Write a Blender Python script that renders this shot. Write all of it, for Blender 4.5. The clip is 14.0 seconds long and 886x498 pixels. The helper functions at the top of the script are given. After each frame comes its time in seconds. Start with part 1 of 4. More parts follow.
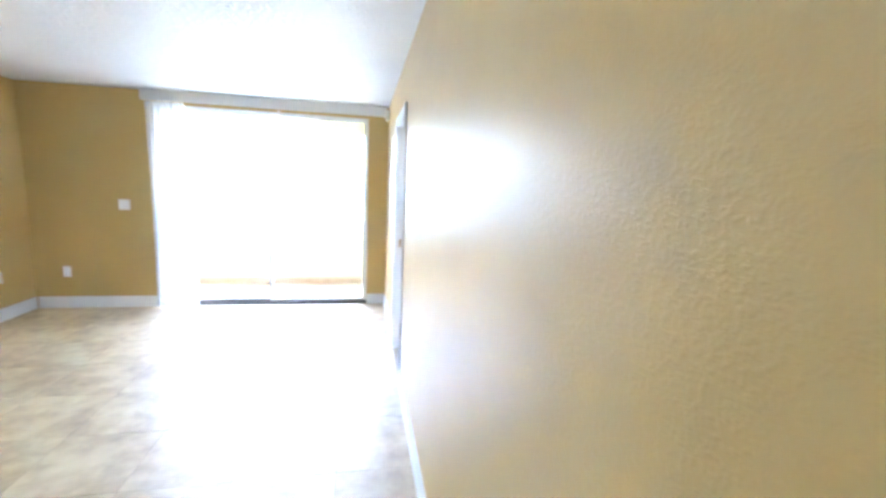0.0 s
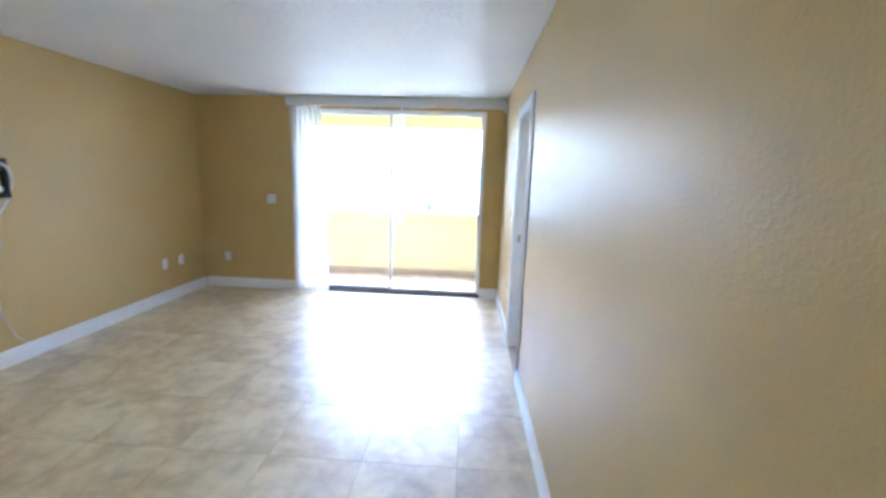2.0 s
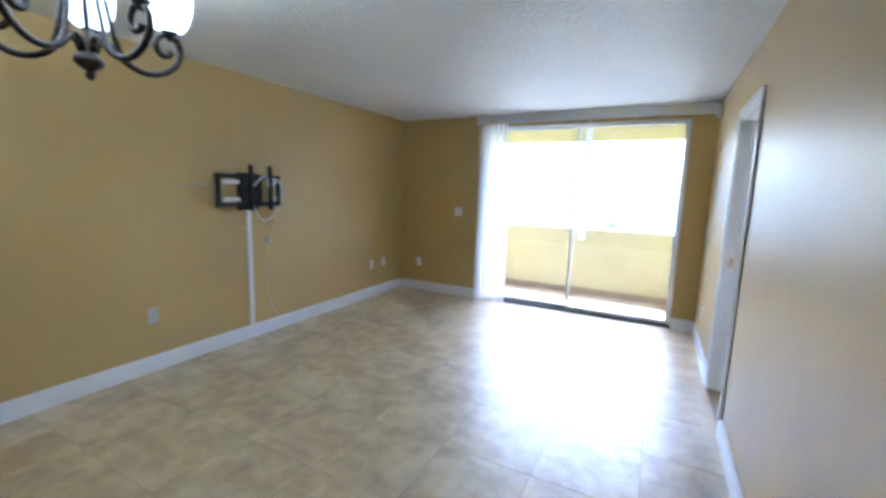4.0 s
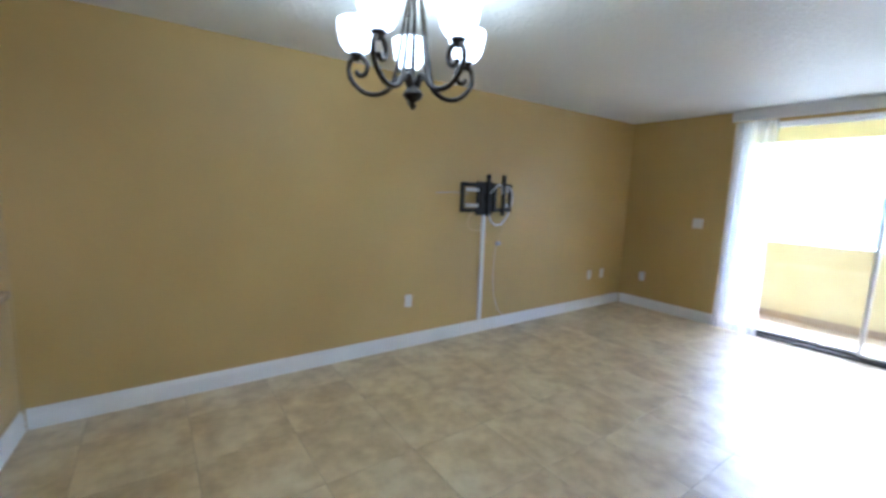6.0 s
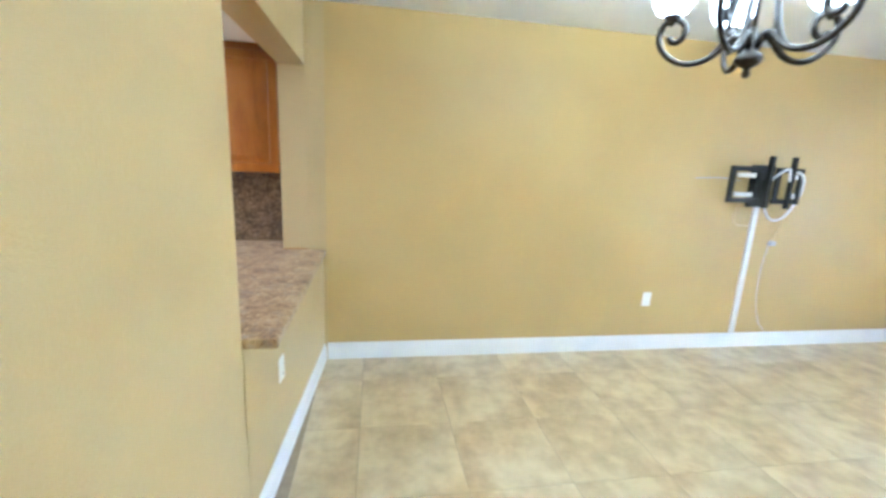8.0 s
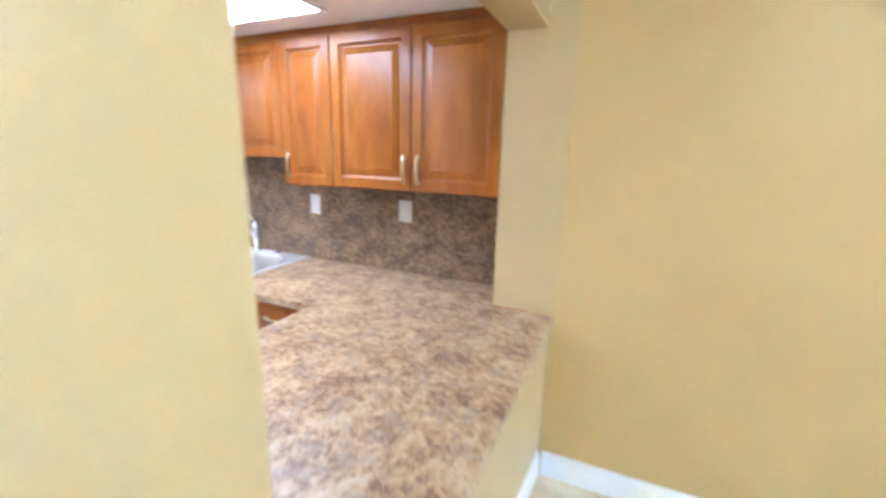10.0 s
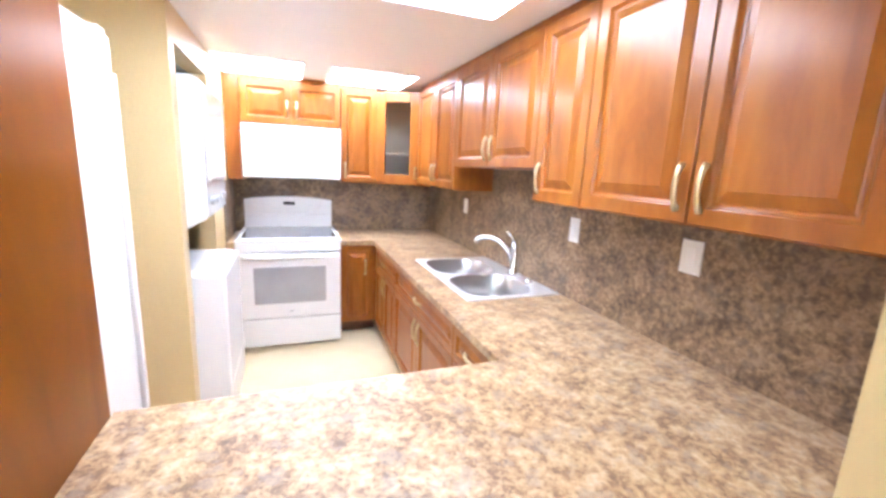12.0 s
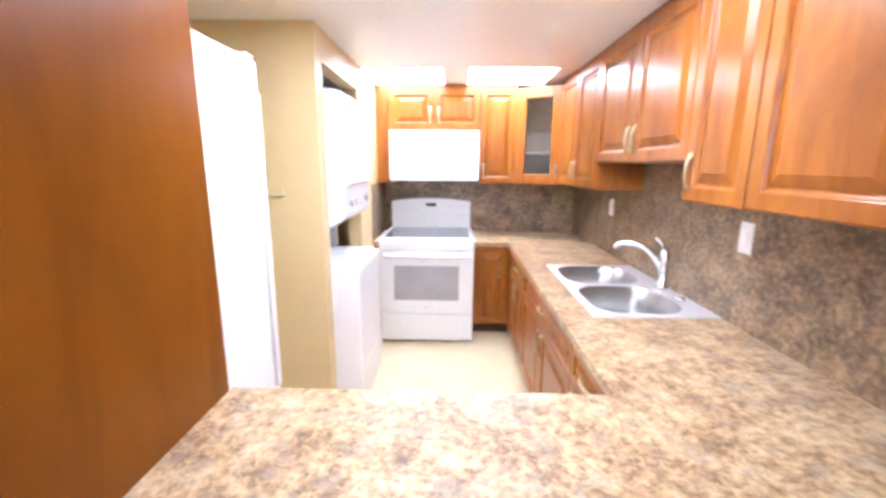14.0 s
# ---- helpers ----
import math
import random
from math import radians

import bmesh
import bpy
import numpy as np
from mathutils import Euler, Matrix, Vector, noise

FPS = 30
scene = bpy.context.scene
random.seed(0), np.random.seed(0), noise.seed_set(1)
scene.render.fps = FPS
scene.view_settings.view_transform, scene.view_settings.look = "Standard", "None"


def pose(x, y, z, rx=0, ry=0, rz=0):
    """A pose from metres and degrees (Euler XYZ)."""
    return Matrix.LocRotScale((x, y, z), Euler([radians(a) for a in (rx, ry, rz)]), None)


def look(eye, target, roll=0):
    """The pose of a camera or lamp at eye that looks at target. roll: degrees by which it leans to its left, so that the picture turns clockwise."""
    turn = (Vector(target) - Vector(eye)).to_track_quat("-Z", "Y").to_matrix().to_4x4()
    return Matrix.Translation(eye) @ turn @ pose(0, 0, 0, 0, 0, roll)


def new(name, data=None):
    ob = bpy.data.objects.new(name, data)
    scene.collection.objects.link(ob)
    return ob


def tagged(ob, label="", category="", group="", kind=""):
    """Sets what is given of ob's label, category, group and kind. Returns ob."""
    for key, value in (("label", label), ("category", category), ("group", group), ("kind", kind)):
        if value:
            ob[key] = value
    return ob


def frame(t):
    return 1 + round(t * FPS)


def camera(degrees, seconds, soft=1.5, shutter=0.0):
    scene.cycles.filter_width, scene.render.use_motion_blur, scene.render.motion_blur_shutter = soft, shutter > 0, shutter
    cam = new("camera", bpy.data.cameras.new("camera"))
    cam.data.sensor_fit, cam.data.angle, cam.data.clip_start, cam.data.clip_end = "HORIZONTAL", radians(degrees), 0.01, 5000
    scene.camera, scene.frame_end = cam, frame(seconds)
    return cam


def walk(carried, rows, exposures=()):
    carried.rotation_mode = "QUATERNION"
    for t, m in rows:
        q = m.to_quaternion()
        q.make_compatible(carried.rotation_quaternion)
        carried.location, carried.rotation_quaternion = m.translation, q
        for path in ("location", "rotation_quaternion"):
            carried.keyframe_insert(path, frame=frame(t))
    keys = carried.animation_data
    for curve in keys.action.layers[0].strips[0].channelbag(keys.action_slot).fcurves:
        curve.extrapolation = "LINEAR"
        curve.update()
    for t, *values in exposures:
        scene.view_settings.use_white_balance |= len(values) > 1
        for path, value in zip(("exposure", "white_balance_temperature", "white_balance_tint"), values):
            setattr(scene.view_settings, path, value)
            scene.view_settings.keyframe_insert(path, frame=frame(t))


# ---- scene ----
cam = camera(94.2, 14.0, soft=3.0, shutter=0.5)
PATH = [
    (0, (-0.305, 0.805, 1.546), (0.082, 2.745, 1.247), 2.4),
    (0.5, (-0.303, 0.864, 1.547), (-0.088, 2.828, 1.238), 1.6),
    (1, (-0.34, 0.878, 1.544), (-0.181, 2.846, 1.228), 1.6),
    (1.5, (-0.39, 0.878, 1.539), (-0.331, 2.849, 1.205), 1.9),
    (2, (-0.429, 0.896, 1.536), (-0.539, 2.863, 1.193), 1.8),
    (4.5, (-0.502, 0.847, 1.489), (-1.611, 2.49, 1.218), 2.0),
    (5, (-0.576, 0.802, 1.5), (-1.872, 2.3, 1.223), 2.2),
    (5.5, (-0.636, 0.748, 1.502), (-2.102, 2.078, 1.219), 2.4),
    (6, (-0.659, 0.663, 1.486), (-2.272, 1.813, 1.205), 2.0),
    (6.5, (-0.735, 0.609, 1.492), (-2.465, 1.567, 1.19), 2.2),
    (7, (-0.787, 0.531, 1.495), (-2.616, 1.272, 1.171), 2.5),
    (7.5, (-0.829, 0.421, 1.491), (-2.729, 0.93, 1.128), 2.7),
    (10, (-2.06, 0.244, 1.57), (-3.841, -0.543, 1.113), 1.4),
    (10.5, (-2.473, 0.207, 1.51), (-3.924, -1.116, 1.131), 2.8),
    (11, (-2.609, 0.173, 1.507), (-3.767, -1.412, 1.124), 2.8),
    (11.5, (-2.685, 0.168, 1.518), (-3.57, -1.584, 1.131), 3.0),
    (12, (-2.806, 0.128, 1.509), (-3.496, -1.709, 1.12), 2.6),
    (12.5, (-2.878, 0.096, 1.497), (-3.396, -1.798, 1.113), 2.2),
    (13, (-2.93, 0.07, 1.506), (-3.308, -1.857, 1.126), 1.7),
    (13.5, (-2.965, 0.056, 1.503), (-3.188, -1.895, 1.122), 1.5),
    (14, (-3.011, 0.038, 1.501), (-2.963, -1.92, 1.099), 0.4),
]
EXPOSURES = [(t, e, k, g) for t, e, k, g in ((0, 5.97, 4650, 13), (0.5, 5.63, 4620, 13), (1.0, 5.42, 4620, 13), (1.5, 5.27, 4620, 13), (2.2, 5.02, 4620, 13), (4.5, 4.67, 4650, 13), (5.5, 4.68, 4720, 13), (6.5, 5.06, 4780, 10), (7.0, 5.46, 4780, 7), (7.5, 5.9, 4730, 7), (9.8, 6.46, 4640, 11), (10.5, 6.57, 4980, 13), (11, 6.7, 5080, 13), (12.5, 6.83, 5100, 13), (14, 6.8, 5120, 14))]
walk(cam, [(t, look(e, g, r)) for t, e, g, r in PATH], EXPOSURES)

# ---------------------------------------------------------------- light
world = bpy.data.worlds.new("world")
scene.world = world
world.use_nodes = True
wn = world.node_tree
sky = wn.nodes.new("ShaderNodeTexSky")
sky.sky_type, sky.sun_disc = "NISHITA", False
sky.sun_elevation, sky.sun_rotation = radians(66), radians(0)
sky.dust_density, sky.ozone_density = 5.0, 1.0
bg = wn.nodes["Background"]
bg.inputs[1].default_value = 0.15
wn.links.new(sky.outputs[0], bg.inputs[0])

sun = new("sun", bpy.data.lights.new("sun", "SUN"))
sun.data.energy, sun.data.angle, sun.data.color = 0.9, radians(16), (1.0, 0.96, 0.9)
sun.matrix_world = look((0, 10.0, 22.46), (0, 0, 0))

# ---------------------------------------------------------------- materials


def shader(name, rough=0.5, metal=0.0):
    m = bpy.data.materials.new(name)
    m.use_nodes = True
    b = m.node_tree.nodes["Principled BSDF"]
    b.inputs["Roughness"].default_value, b.inputs["Metallic"].default_value = rough, metal
    return m, m.node_tree, b


def node(t, kind, **inputs):
    n = t.nodes.new("ShaderNode" + kind)
    for k, v in inputs.items():
        n.inputs[k.replace("_", " ")].default_value = v
    return n


def coords(t, scale=(1, 1, 1)):
    c, mp = node(t, "TexCoord"), node(t, "Mapping")
    mp.inputs["Scale"].default_value = scale
    t.links.new(c.outputs["Object"], mp.inputs["Vector"])
    return mp.outputs["Vector"]


def ramp(t, fac, stops):
    r = node(t, "ValToRGB")
    while len(r.color_ramp.elements) < len(stops):
        r.color_ramp.elements.new(0.5)
    for e, (p, c) in zip(r.color_ramp.elements, stops):
        e.position, e.color = p, (*c, 1)
    t.links.new(fac, r.inputs["Fac"])
    return r.outputs["Color"]


def noise_of(t, vec, scale, detail=3.0, rough=0.5, warp=0.0):
    n = node(t, "TexNoise", Scale=scale, Detail=detail, Roughness=rough, Distortion=warp)
    t.links.new(vec, n.inputs["Vector"])
    return n.outputs["Fac"]


def bump_to(t, b, height, strength, distance=0.002):
    n = node(t, "Bump", Strength=strength, Distance=distance)
    t.links.new(height, n.inputs["Height"])
    t.links.new(n.outputs["Normal"], b.inputs["Normal"])


def mottled(name, a, c, scale, rough=0.5, metal=0.0, bump=0.0, bump_scale=80, detail=3.0, stretch=(1, 1, 1), distance=0.002):
    m, t, b = shader(name, rough, metal)
    v = coords(t, stretch)
    t.links.new(ramp(t, noise_of(t, v, scale, detail), [(0.3, a), (0.7, c)]), b.inputs["Base Color"])
    if bump:
        bump_to(t, b, noise_of(t, v, bump_scale, 2.0), bump, distance)
    return m


def paint(name, a, c, rough, strength, distance=0.003, size=100, spec=0.5):
    """Rolled wall paint over orange-peel plaster."""
    m, t, b = shader(name, rough)
    b.inputs["Specular IOR Level"].default_value = spec
    v = coords(t)
    t.links.new(ramp(t, noise_of(t, v, 1.3, 4.0), [(0.3, a), (0.7, c)]), b.inputs["Base Color"])
    mix = node(t, "Math")
    mix.operation = "MULTIPLY_ADD"
    mix.inputs[1].default_value = 0.45
    t.links.new(noise_of(t, v, size * 2.1, 2.0), mix.inputs[0])
    t.links.new(noise_of(t, v, size, 3.0, 0.6, 0.6), mix.inputs[2])
    flat = node(t, "MapRange")
    flat.interpolation_type = "SMOOTHSTEP"
    flat.inputs["From Min"].default_value, flat.inputs["From Max"].default_value = 0.62, 0.98
    t.links.new(mix.outputs[0], flat.inputs["Value"])
    bump_to(t, b, flat.outputs["Result"], strength, distance)
    r = node(t, "MapRange")
    r.inputs["To Min"].default_value, r.inputs["To Max"].default_value = rough - 0.03, rough + 0.05
    t.links.new(noise_of(t, v, 9, 2.0), r.inputs["Value"])
    t.links.new(r.outputs["Result"], b.inputs["Roughness"])
    return m


def wood(name, tones, rough=0.3, up="z", coat=0.2, spec=0.3, stretched=3.6):
    m, t, b = shader(name, rough)
    stretch = {"z": (stretched, stretched, 0.8), "x": (0.8, stretched, stretched), "y": (stretched, 0.8, stretched)}[up]
    v = coords(t, stretch)
    info = node(t, "ObjectInfo")
    add = node(t, "VectorMath")
    t.links.new(v, add.inputs[0])
    sc = node(t, "Math")
    sc.operation = "MULTIPLY"
    sc.inputs[1].default_value = 37.0
    t.links.new(info.outputs["Random"], sc.inputs[0])
    t.links.new(sc.outputs[0], add.inputs[1])
    grain = noise_of(t, add.outputs[0], 2.2, 6.0, 0.6, 1.2)
    blotch = node(t, "MapRange")
    blotch.inputs["From Min"].default_value, blotch.inputs["From Max"].default_value = 0.46, 0.70
    blotch.inputs["To Max"].default_value = 0.6
    t.links.new(noise_of(t, add.outputs[0], 0.7, 4.0, 0.6, 0.8), blotch.inputs["Value"])
    amber = node(t, "MixRGB")
    amber.inputs["Color2"].default_value = (tones[2][0] * 1.12, tones[2][1] * 1.25, tones[2][2] * 1.1, 1)
    t.links.new(blotch.outputs["Result"], amber.inputs["Fac"])
    t.links.new(ramp(t, grain, [(0.25, tones[0]), (0.5, tones[1]), (0.78, tones[2])]), amber.inputs["Color1"])
    t.links.new(amber.outputs["Color"], b.inputs["Base Color"])
    bump_to(t, b, noise_of(t, add.outputs[0], 14, 4.0), 0.05, 0.001)
    b.inputs["Coat Weight"].default_value = coat
    b.inputs["Specular IOR Level"].default_value = spec
    b.inputs["Coat Roughness"].default_value = 0.18
    return m


def glow(name, colour, strength):
    m, t, b = shader(name, 0.5)
    b.inputs["Base Color"].default_value = (0.85, 0.85, 0.85, 1)
    b.inputs["Emission Color"].default_value = (*colour, 1)
    b.inputs["Emission Strength"].default_value = strength
    return m


M_WALL = paint("tan_wall_paint", (0.53, 0.38, 0.145), (0.575, 0.42, 0.165), 0.38, 0.27, 0.0026, 84, 0.33)
# Same wall paint, lifted in colour to stand in for stronger kitchen light.
M_KWALL = paint("wall_paint_lit", (0.68, 0.535, 0.265), (0.72, 0.57, 0.29), 0.36, 0.26, 0.0025, 80, 0.4)
# Same paint toned down in colour, as the dimmer light on this side.
M_FWALL = paint("wall_paint_dimmed", (0.50, 0.375, 0.170), (0.535, 0.405, 0.19), 0.36, 0.24, 0.0025, 90, 0.4)
M_CEIL = paint("ceiling_paint", (0.74, 0.74, 0.75), (0.79, 0.79, 0.79), 0.5, 0.7, 0.006, 24)
M_KCEIL = mottled("kitchen_ceiling_paint", (0.87, 0.865, 0.85), (0.90, 0.895, 0.88), 2, 0.45, bump=0.1)
M_TRIM = mottled("white_trim_paint", (0.83, 0.84, 0.85), (0.87, 0.88, 0.89), 5, 0.3, bump=0.05)
M_PLATE = mottled("white_plastic", (0.80, 0.80, 0.79), (0.84, 0.84, 0.83), 8, 0.35)
M_MESH = mottled("pale_mesh_window", (0.46, 0.47, 0.48), (0.52, 0.53, 0.54), 6, 0.2)
M_SLOT = mottled("dark_slot", (0.03, 0.03, 0.03), (0.05, 0.05, 0.05), 20, 0.6)
M_ENAMEL = mottled("white_enamel", (0.80, 0.81, 0.82), (0.83, 0.84, 0.85), 4, 0.16)
M_GREYPL = mottled("grey_plastic", (0.42, 0.43, 0.45), (0.48, 0.49, 0.50), 8, 0.35)
M_OVENGLASS = mottled("oven_window_glass", (0.36, 0.36, 0.37), (0.42, 0.42, 0.43), 5, 0.12)
M_BLACKGLASS = mottled("black_ceramic_glass", (0.015, 0.015, 0.017), (0.03, 0.03, 0.03), 6, 0.08)
# Reflections on the dark cooktop glass, put into the colour as flecked grey.
M_COOK = mottled("ceramic_glass_grey_reflections", (0.10, 0.10, 0.105), (0.16, 0.16, 0.165), 40, 0.14)
# Sink bowls: their dark reflections are put into the base colour.
M_STEEL = mottled("brushed_steel_shaded", (0.42, 0.41, 0.40), (0.50, 0.49, 0.48), 6, 0.33, 1.0, bump=0.05, bump_scale=60, stretch=(1, 18, 1))
# Sink deck: same steel, coloured lighter for the ceiling light it catches.
M_RIM = mottled("satin_steel_lit", (0.76, 0.76, 0.77), (0.83, 0.83, 0.84), 6, 0.55, 0.75)
M_CHROME = mottled("satin_chrome", (0.60, 0.60, 0.61), (0.68, 0.68, 0.69), 4, 0.27, 1.0)
M_BRASS = mottled("antique_brass", (0.42, 0.33, 0.18), (0.60, 0.50, 0.31), 30, 0.33, 1.0)
M_IRON = mottled("oil_rubbed_bronze", (0.03, 0.026, 0.022), (0.075, 0.062, 0.05), 40, 0.33, 0.8, bump=0.2, bump_scale=150)
M_BLACK = mottled("black_powder_coat", (0.006, 0.006, 0.006), (0.012, 0.012, 0.012), 30, 0.6)
M_ALU = mottled("aluminium_frame", (0.78, 0.79, 0.81), (0.84, 0.85, 0.87), 10, 0.4, 0.25)
M_TRACK = mottled("dark_bronze_track", (0.06, 0.06, 0.065), (0.10, 0.10, 0.10), 15, 0.5, 0.5)
M_BALC = mottled("yellow_stucco", (0.61, 0.55, 0.31), (0.67, 0.615, 0.37), 3, 0.85, bump=0.5, bump_scale=90)
M_BALCFLOOR = mottled("balcony_tile", (0.44, 0.36, 0.30), (0.52, 0.44, 0.37), 5, 0.6, bump=0.2)
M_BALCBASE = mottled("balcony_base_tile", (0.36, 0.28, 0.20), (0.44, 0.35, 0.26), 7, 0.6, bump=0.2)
M_KFLOOR = mottled("cream_floor_tile", (0.70, 0.57, 0.34), (0.77, 0.65, 0.42), 4, 0.3, bump=0.1, bump_scale=30)
M_GROUT = mottled("grout", (0.34, 0.27, 0.175), (0.41, 0.33, 0.22), 30, 0.45, bump=0.2)
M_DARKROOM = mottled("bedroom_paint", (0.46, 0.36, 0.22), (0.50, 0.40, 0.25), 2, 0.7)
M_GROUND = mottled("lawn_and_paving", (0.10, 0.13, 0.06), (0.35, 0.33, 0.30), 0.12, 0.9, bump=0.4, bump_scale=3)
M_LEAF = mottled("leaves", (0.07, 0.10, 0.045), (0.14, 0.17, 0.085), 1.5, 0.6)
M_BARK = mottled("bark", (0.12, 0.09, 0.06), (0.2, 0.16, 0.11), 9, 0.9, bump=0.6, bump_scale=25)
M_FACADE = mottled("pale_render", (0.66, 0.62, 0.55), (0.74, 0.70, 0.64), 0.6, 0.8, bump=0.2, bump_scale=20)
M_ROOF = mottled("roof_tiles", (0.28, 0.17, 0.12), (0.36, 0.22, 0.16), 1.0, 0.8, bump=0.4, bump_scale=8)
M_FARGLASS = mottled("far_window_glass", (0.26, 0.29, 0.32), (0.34, 0.37, 0.40), 0.5, 0.1)
M_WOOD = wood("honey_maple", [(0.17, 0.043, 0.003), (0.265, 0.079, 0.006), (0.36, 0.126, 0.013)])
M_WOODX = wood("honey_maple_flat", [(0.17, 0.043, 0.003), (0.265, 0.079, 0.006), (0.36, 0.126, 0.013)], up="y")
M_PANEL = wood("cherry_side_panel", [(0.145, 0.040, 0.001), (0.19, 0.056, 0.0015), (0.23, 0.073, 0.002)], rough=0.3, coat=0.0, spec=0.14, stretched=2.4)
M_MELAMINE = mottled("pale_cabinet_lining", (0.54, 0.43, 0.29), (0.60, 0.49, 0.34), 6, 0.4)
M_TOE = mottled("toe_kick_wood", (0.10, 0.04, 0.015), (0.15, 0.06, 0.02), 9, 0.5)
M_LAMP = glow("fluorescent_diffuser", (1.0, 0.97, 0.93), 0.205)
M_SHADE = glow("lit_frosted_glass", (0.95, 1.0, 0.96), 0.2)


def floor_tile_material():
    m, t, b = shader("travertine_look_tile", 0.24)
    v = coords(t)
    info = node(t, "ObjectInfo")
    off = node(t, "VectorMath")
    off.operation = "MULTIPLY_ADD"
    off.inputs[0].default_value = (1, 1, 1)
    off.inputs[1].default_value = (23, 41, 7)
    comb = node(t, "CombineXYZ")
    for i in range(3):
        t.links.new(info.outputs["Random"], comb.inputs[i])
    t.links.new(comb.outputs[0], off.inputs[0])
    t.links.new(v, off.inputs[2])
    broad = noise_of(t, off.outputs[0], 3.2, 3.0, 0.5, 0.2)
    fine = noise_of(t, off.outputs[0], 10.0, 4.0, 0.55)
    mix = node(t, "Math")
    mix.operation = "MULTIPLY_ADD"
    mix.inputs[1].default_value = 0.45
    half = node(t, "Math")
    half.operation = "MULTIPLY"
    half.inputs[1].default_value = 0.55
    t.links.new(broad, half.inputs[0])
    t.links.new(fine, mix.inputs[0])
    t.links.new(half.outputs[0], mix.inputs[2])
    b.inputs["Specular IOR Level"].default_value = 0.8
    b.inputs["Coat Weight"].default_value = 1.0
    b.inputs["Coat Roughness"].default_value = 0.40
    b.inputs["Coat IOR"].default_value = 1.9
    t.links.new(ramp(t, mix.outputs[0], [(0.34, (0.40, 0.285, 0.13)), (0.46, (0.54, 0.415, 0.22)), (0.56, (0.66, 0.54, 0.32)), (0.68, (0.76, 0.65, 0.43))]), b.inputs["Base Color"])
    r = node(t, "MapRange")
    r.inputs["To Min"].default_value, r.inputs["To Max"].default_value = 0.42, 0.50
    t.links.new(noise_of(t, off.outputs[0], 6, 3.0), r.inputs["Value"])
    t.links.new(r.outputs["Result"], b.inputs["Roughness"])
    bump_to(t, b, noise_of(t, off.outputs[0], 9, 2.0), 0.05, 0.002)
    return m


def laminate(name, tones, rough, fleck=0.6):
    """Stone-look laminate: honey and brown crystals a few centimetres long, broken by grey-violet clouds and dark specks."""
    m, t, b = shader(name, rough)
    v = coords(t)
    warp = node(t, "TexNoise", Scale=9.0, Detail=3.0)
    t.links.new(v, warp.inputs["Vector"])
    mv = node(t, "VectorMath")
    mv.operation = "MULTIPLY_ADD"
    mv.inputs[1].default_value = (0.03, 0.03, 0.03)
    t.links.new(warp.outputs["Color"], mv.inputs[0])
    t.links.new(v, mv.inputs[2])
    big = noise_of(t, v, 7.5, 4.0, 0.6, 0.5)
    fine = noise_of(t, mv.outputs[0], 42, 6.0, 0.7, 0.3)
    mix = node(t, "Math")
    mix.operation = "MULTIPLY_ADD"
    mix.inputs[1].default_value = 0.82
    t.links.new(fine, mix.inputs[0])
    half = node(t, "Math")
    half.operation = "MULTIPLY"
    half.inputs[1].default_value = 0.5
    t.links.new(big, half.inputs[0])
    t.links.new(half.outputs[0], mix.inputs[2])
    grey = node(t, "MixRGB")
    grey.inputs["Color2"].default_value = (0.32, 0.26, 0.205, 1)
    fac = node(t, "MapRange")
    fac.inputs["From Min"].default_value, fac.inputs["From Max"].default_value = 0.53, 0.60
    fac.inputs["To Max"].default_value = fleck
    t.links.new(noise_of(t, mv.outputs[0], 17, 5.0, 0.66, 0.1), fac.inputs["Value"])
    t.links.new(fac.outputs["Result"], grey.inputs["Fac"])
    t.links.new(ramp(t, mix.outputs[0], tones), grey.inputs["Color1"])
    speck = node(t, "MixRGB")
    speck.inputs["Color2"].default_value = (0.055, 0.038, 0.028, 1)
    dots = node(t, "MapRange")
    dots.inputs["From Min"].default_value, dots.inputs["From Max"].default_value = 0.60, 0.68
    dots.inputs["To Max"].default_value = 0.5
    t.links.new(noise_of(t, mv.outputs[0], 80, 3.0, 0.6, 0.1), dots.inputs["Value"])
    t.links.new(dots.outputs["Result"], speck.inputs["Fac"])
    t.links.new(grey.outputs["Color"], speck.inputs["Color1"])
    t.links.new(speck.outputs["Color"], b.inputs["Base Color"])
    bump_to(t, b, fine, 0.06, 0.001)
    return m


M_TILE = floor_tile_material()
M_COUNTER = laminate("stone_laminate", [(0.50, (0.15, 0.085, 0.043)), (0.61, (0.31, 0.188, 0.092)), (0.69, (0.47, 0.32, 0.158)), (0.82, (0.58, 0.45, 0.29))], 0.36, 0.45)
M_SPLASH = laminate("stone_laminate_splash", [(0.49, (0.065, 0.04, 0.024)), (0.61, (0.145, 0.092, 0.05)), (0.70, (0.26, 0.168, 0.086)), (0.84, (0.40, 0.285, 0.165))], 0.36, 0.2)


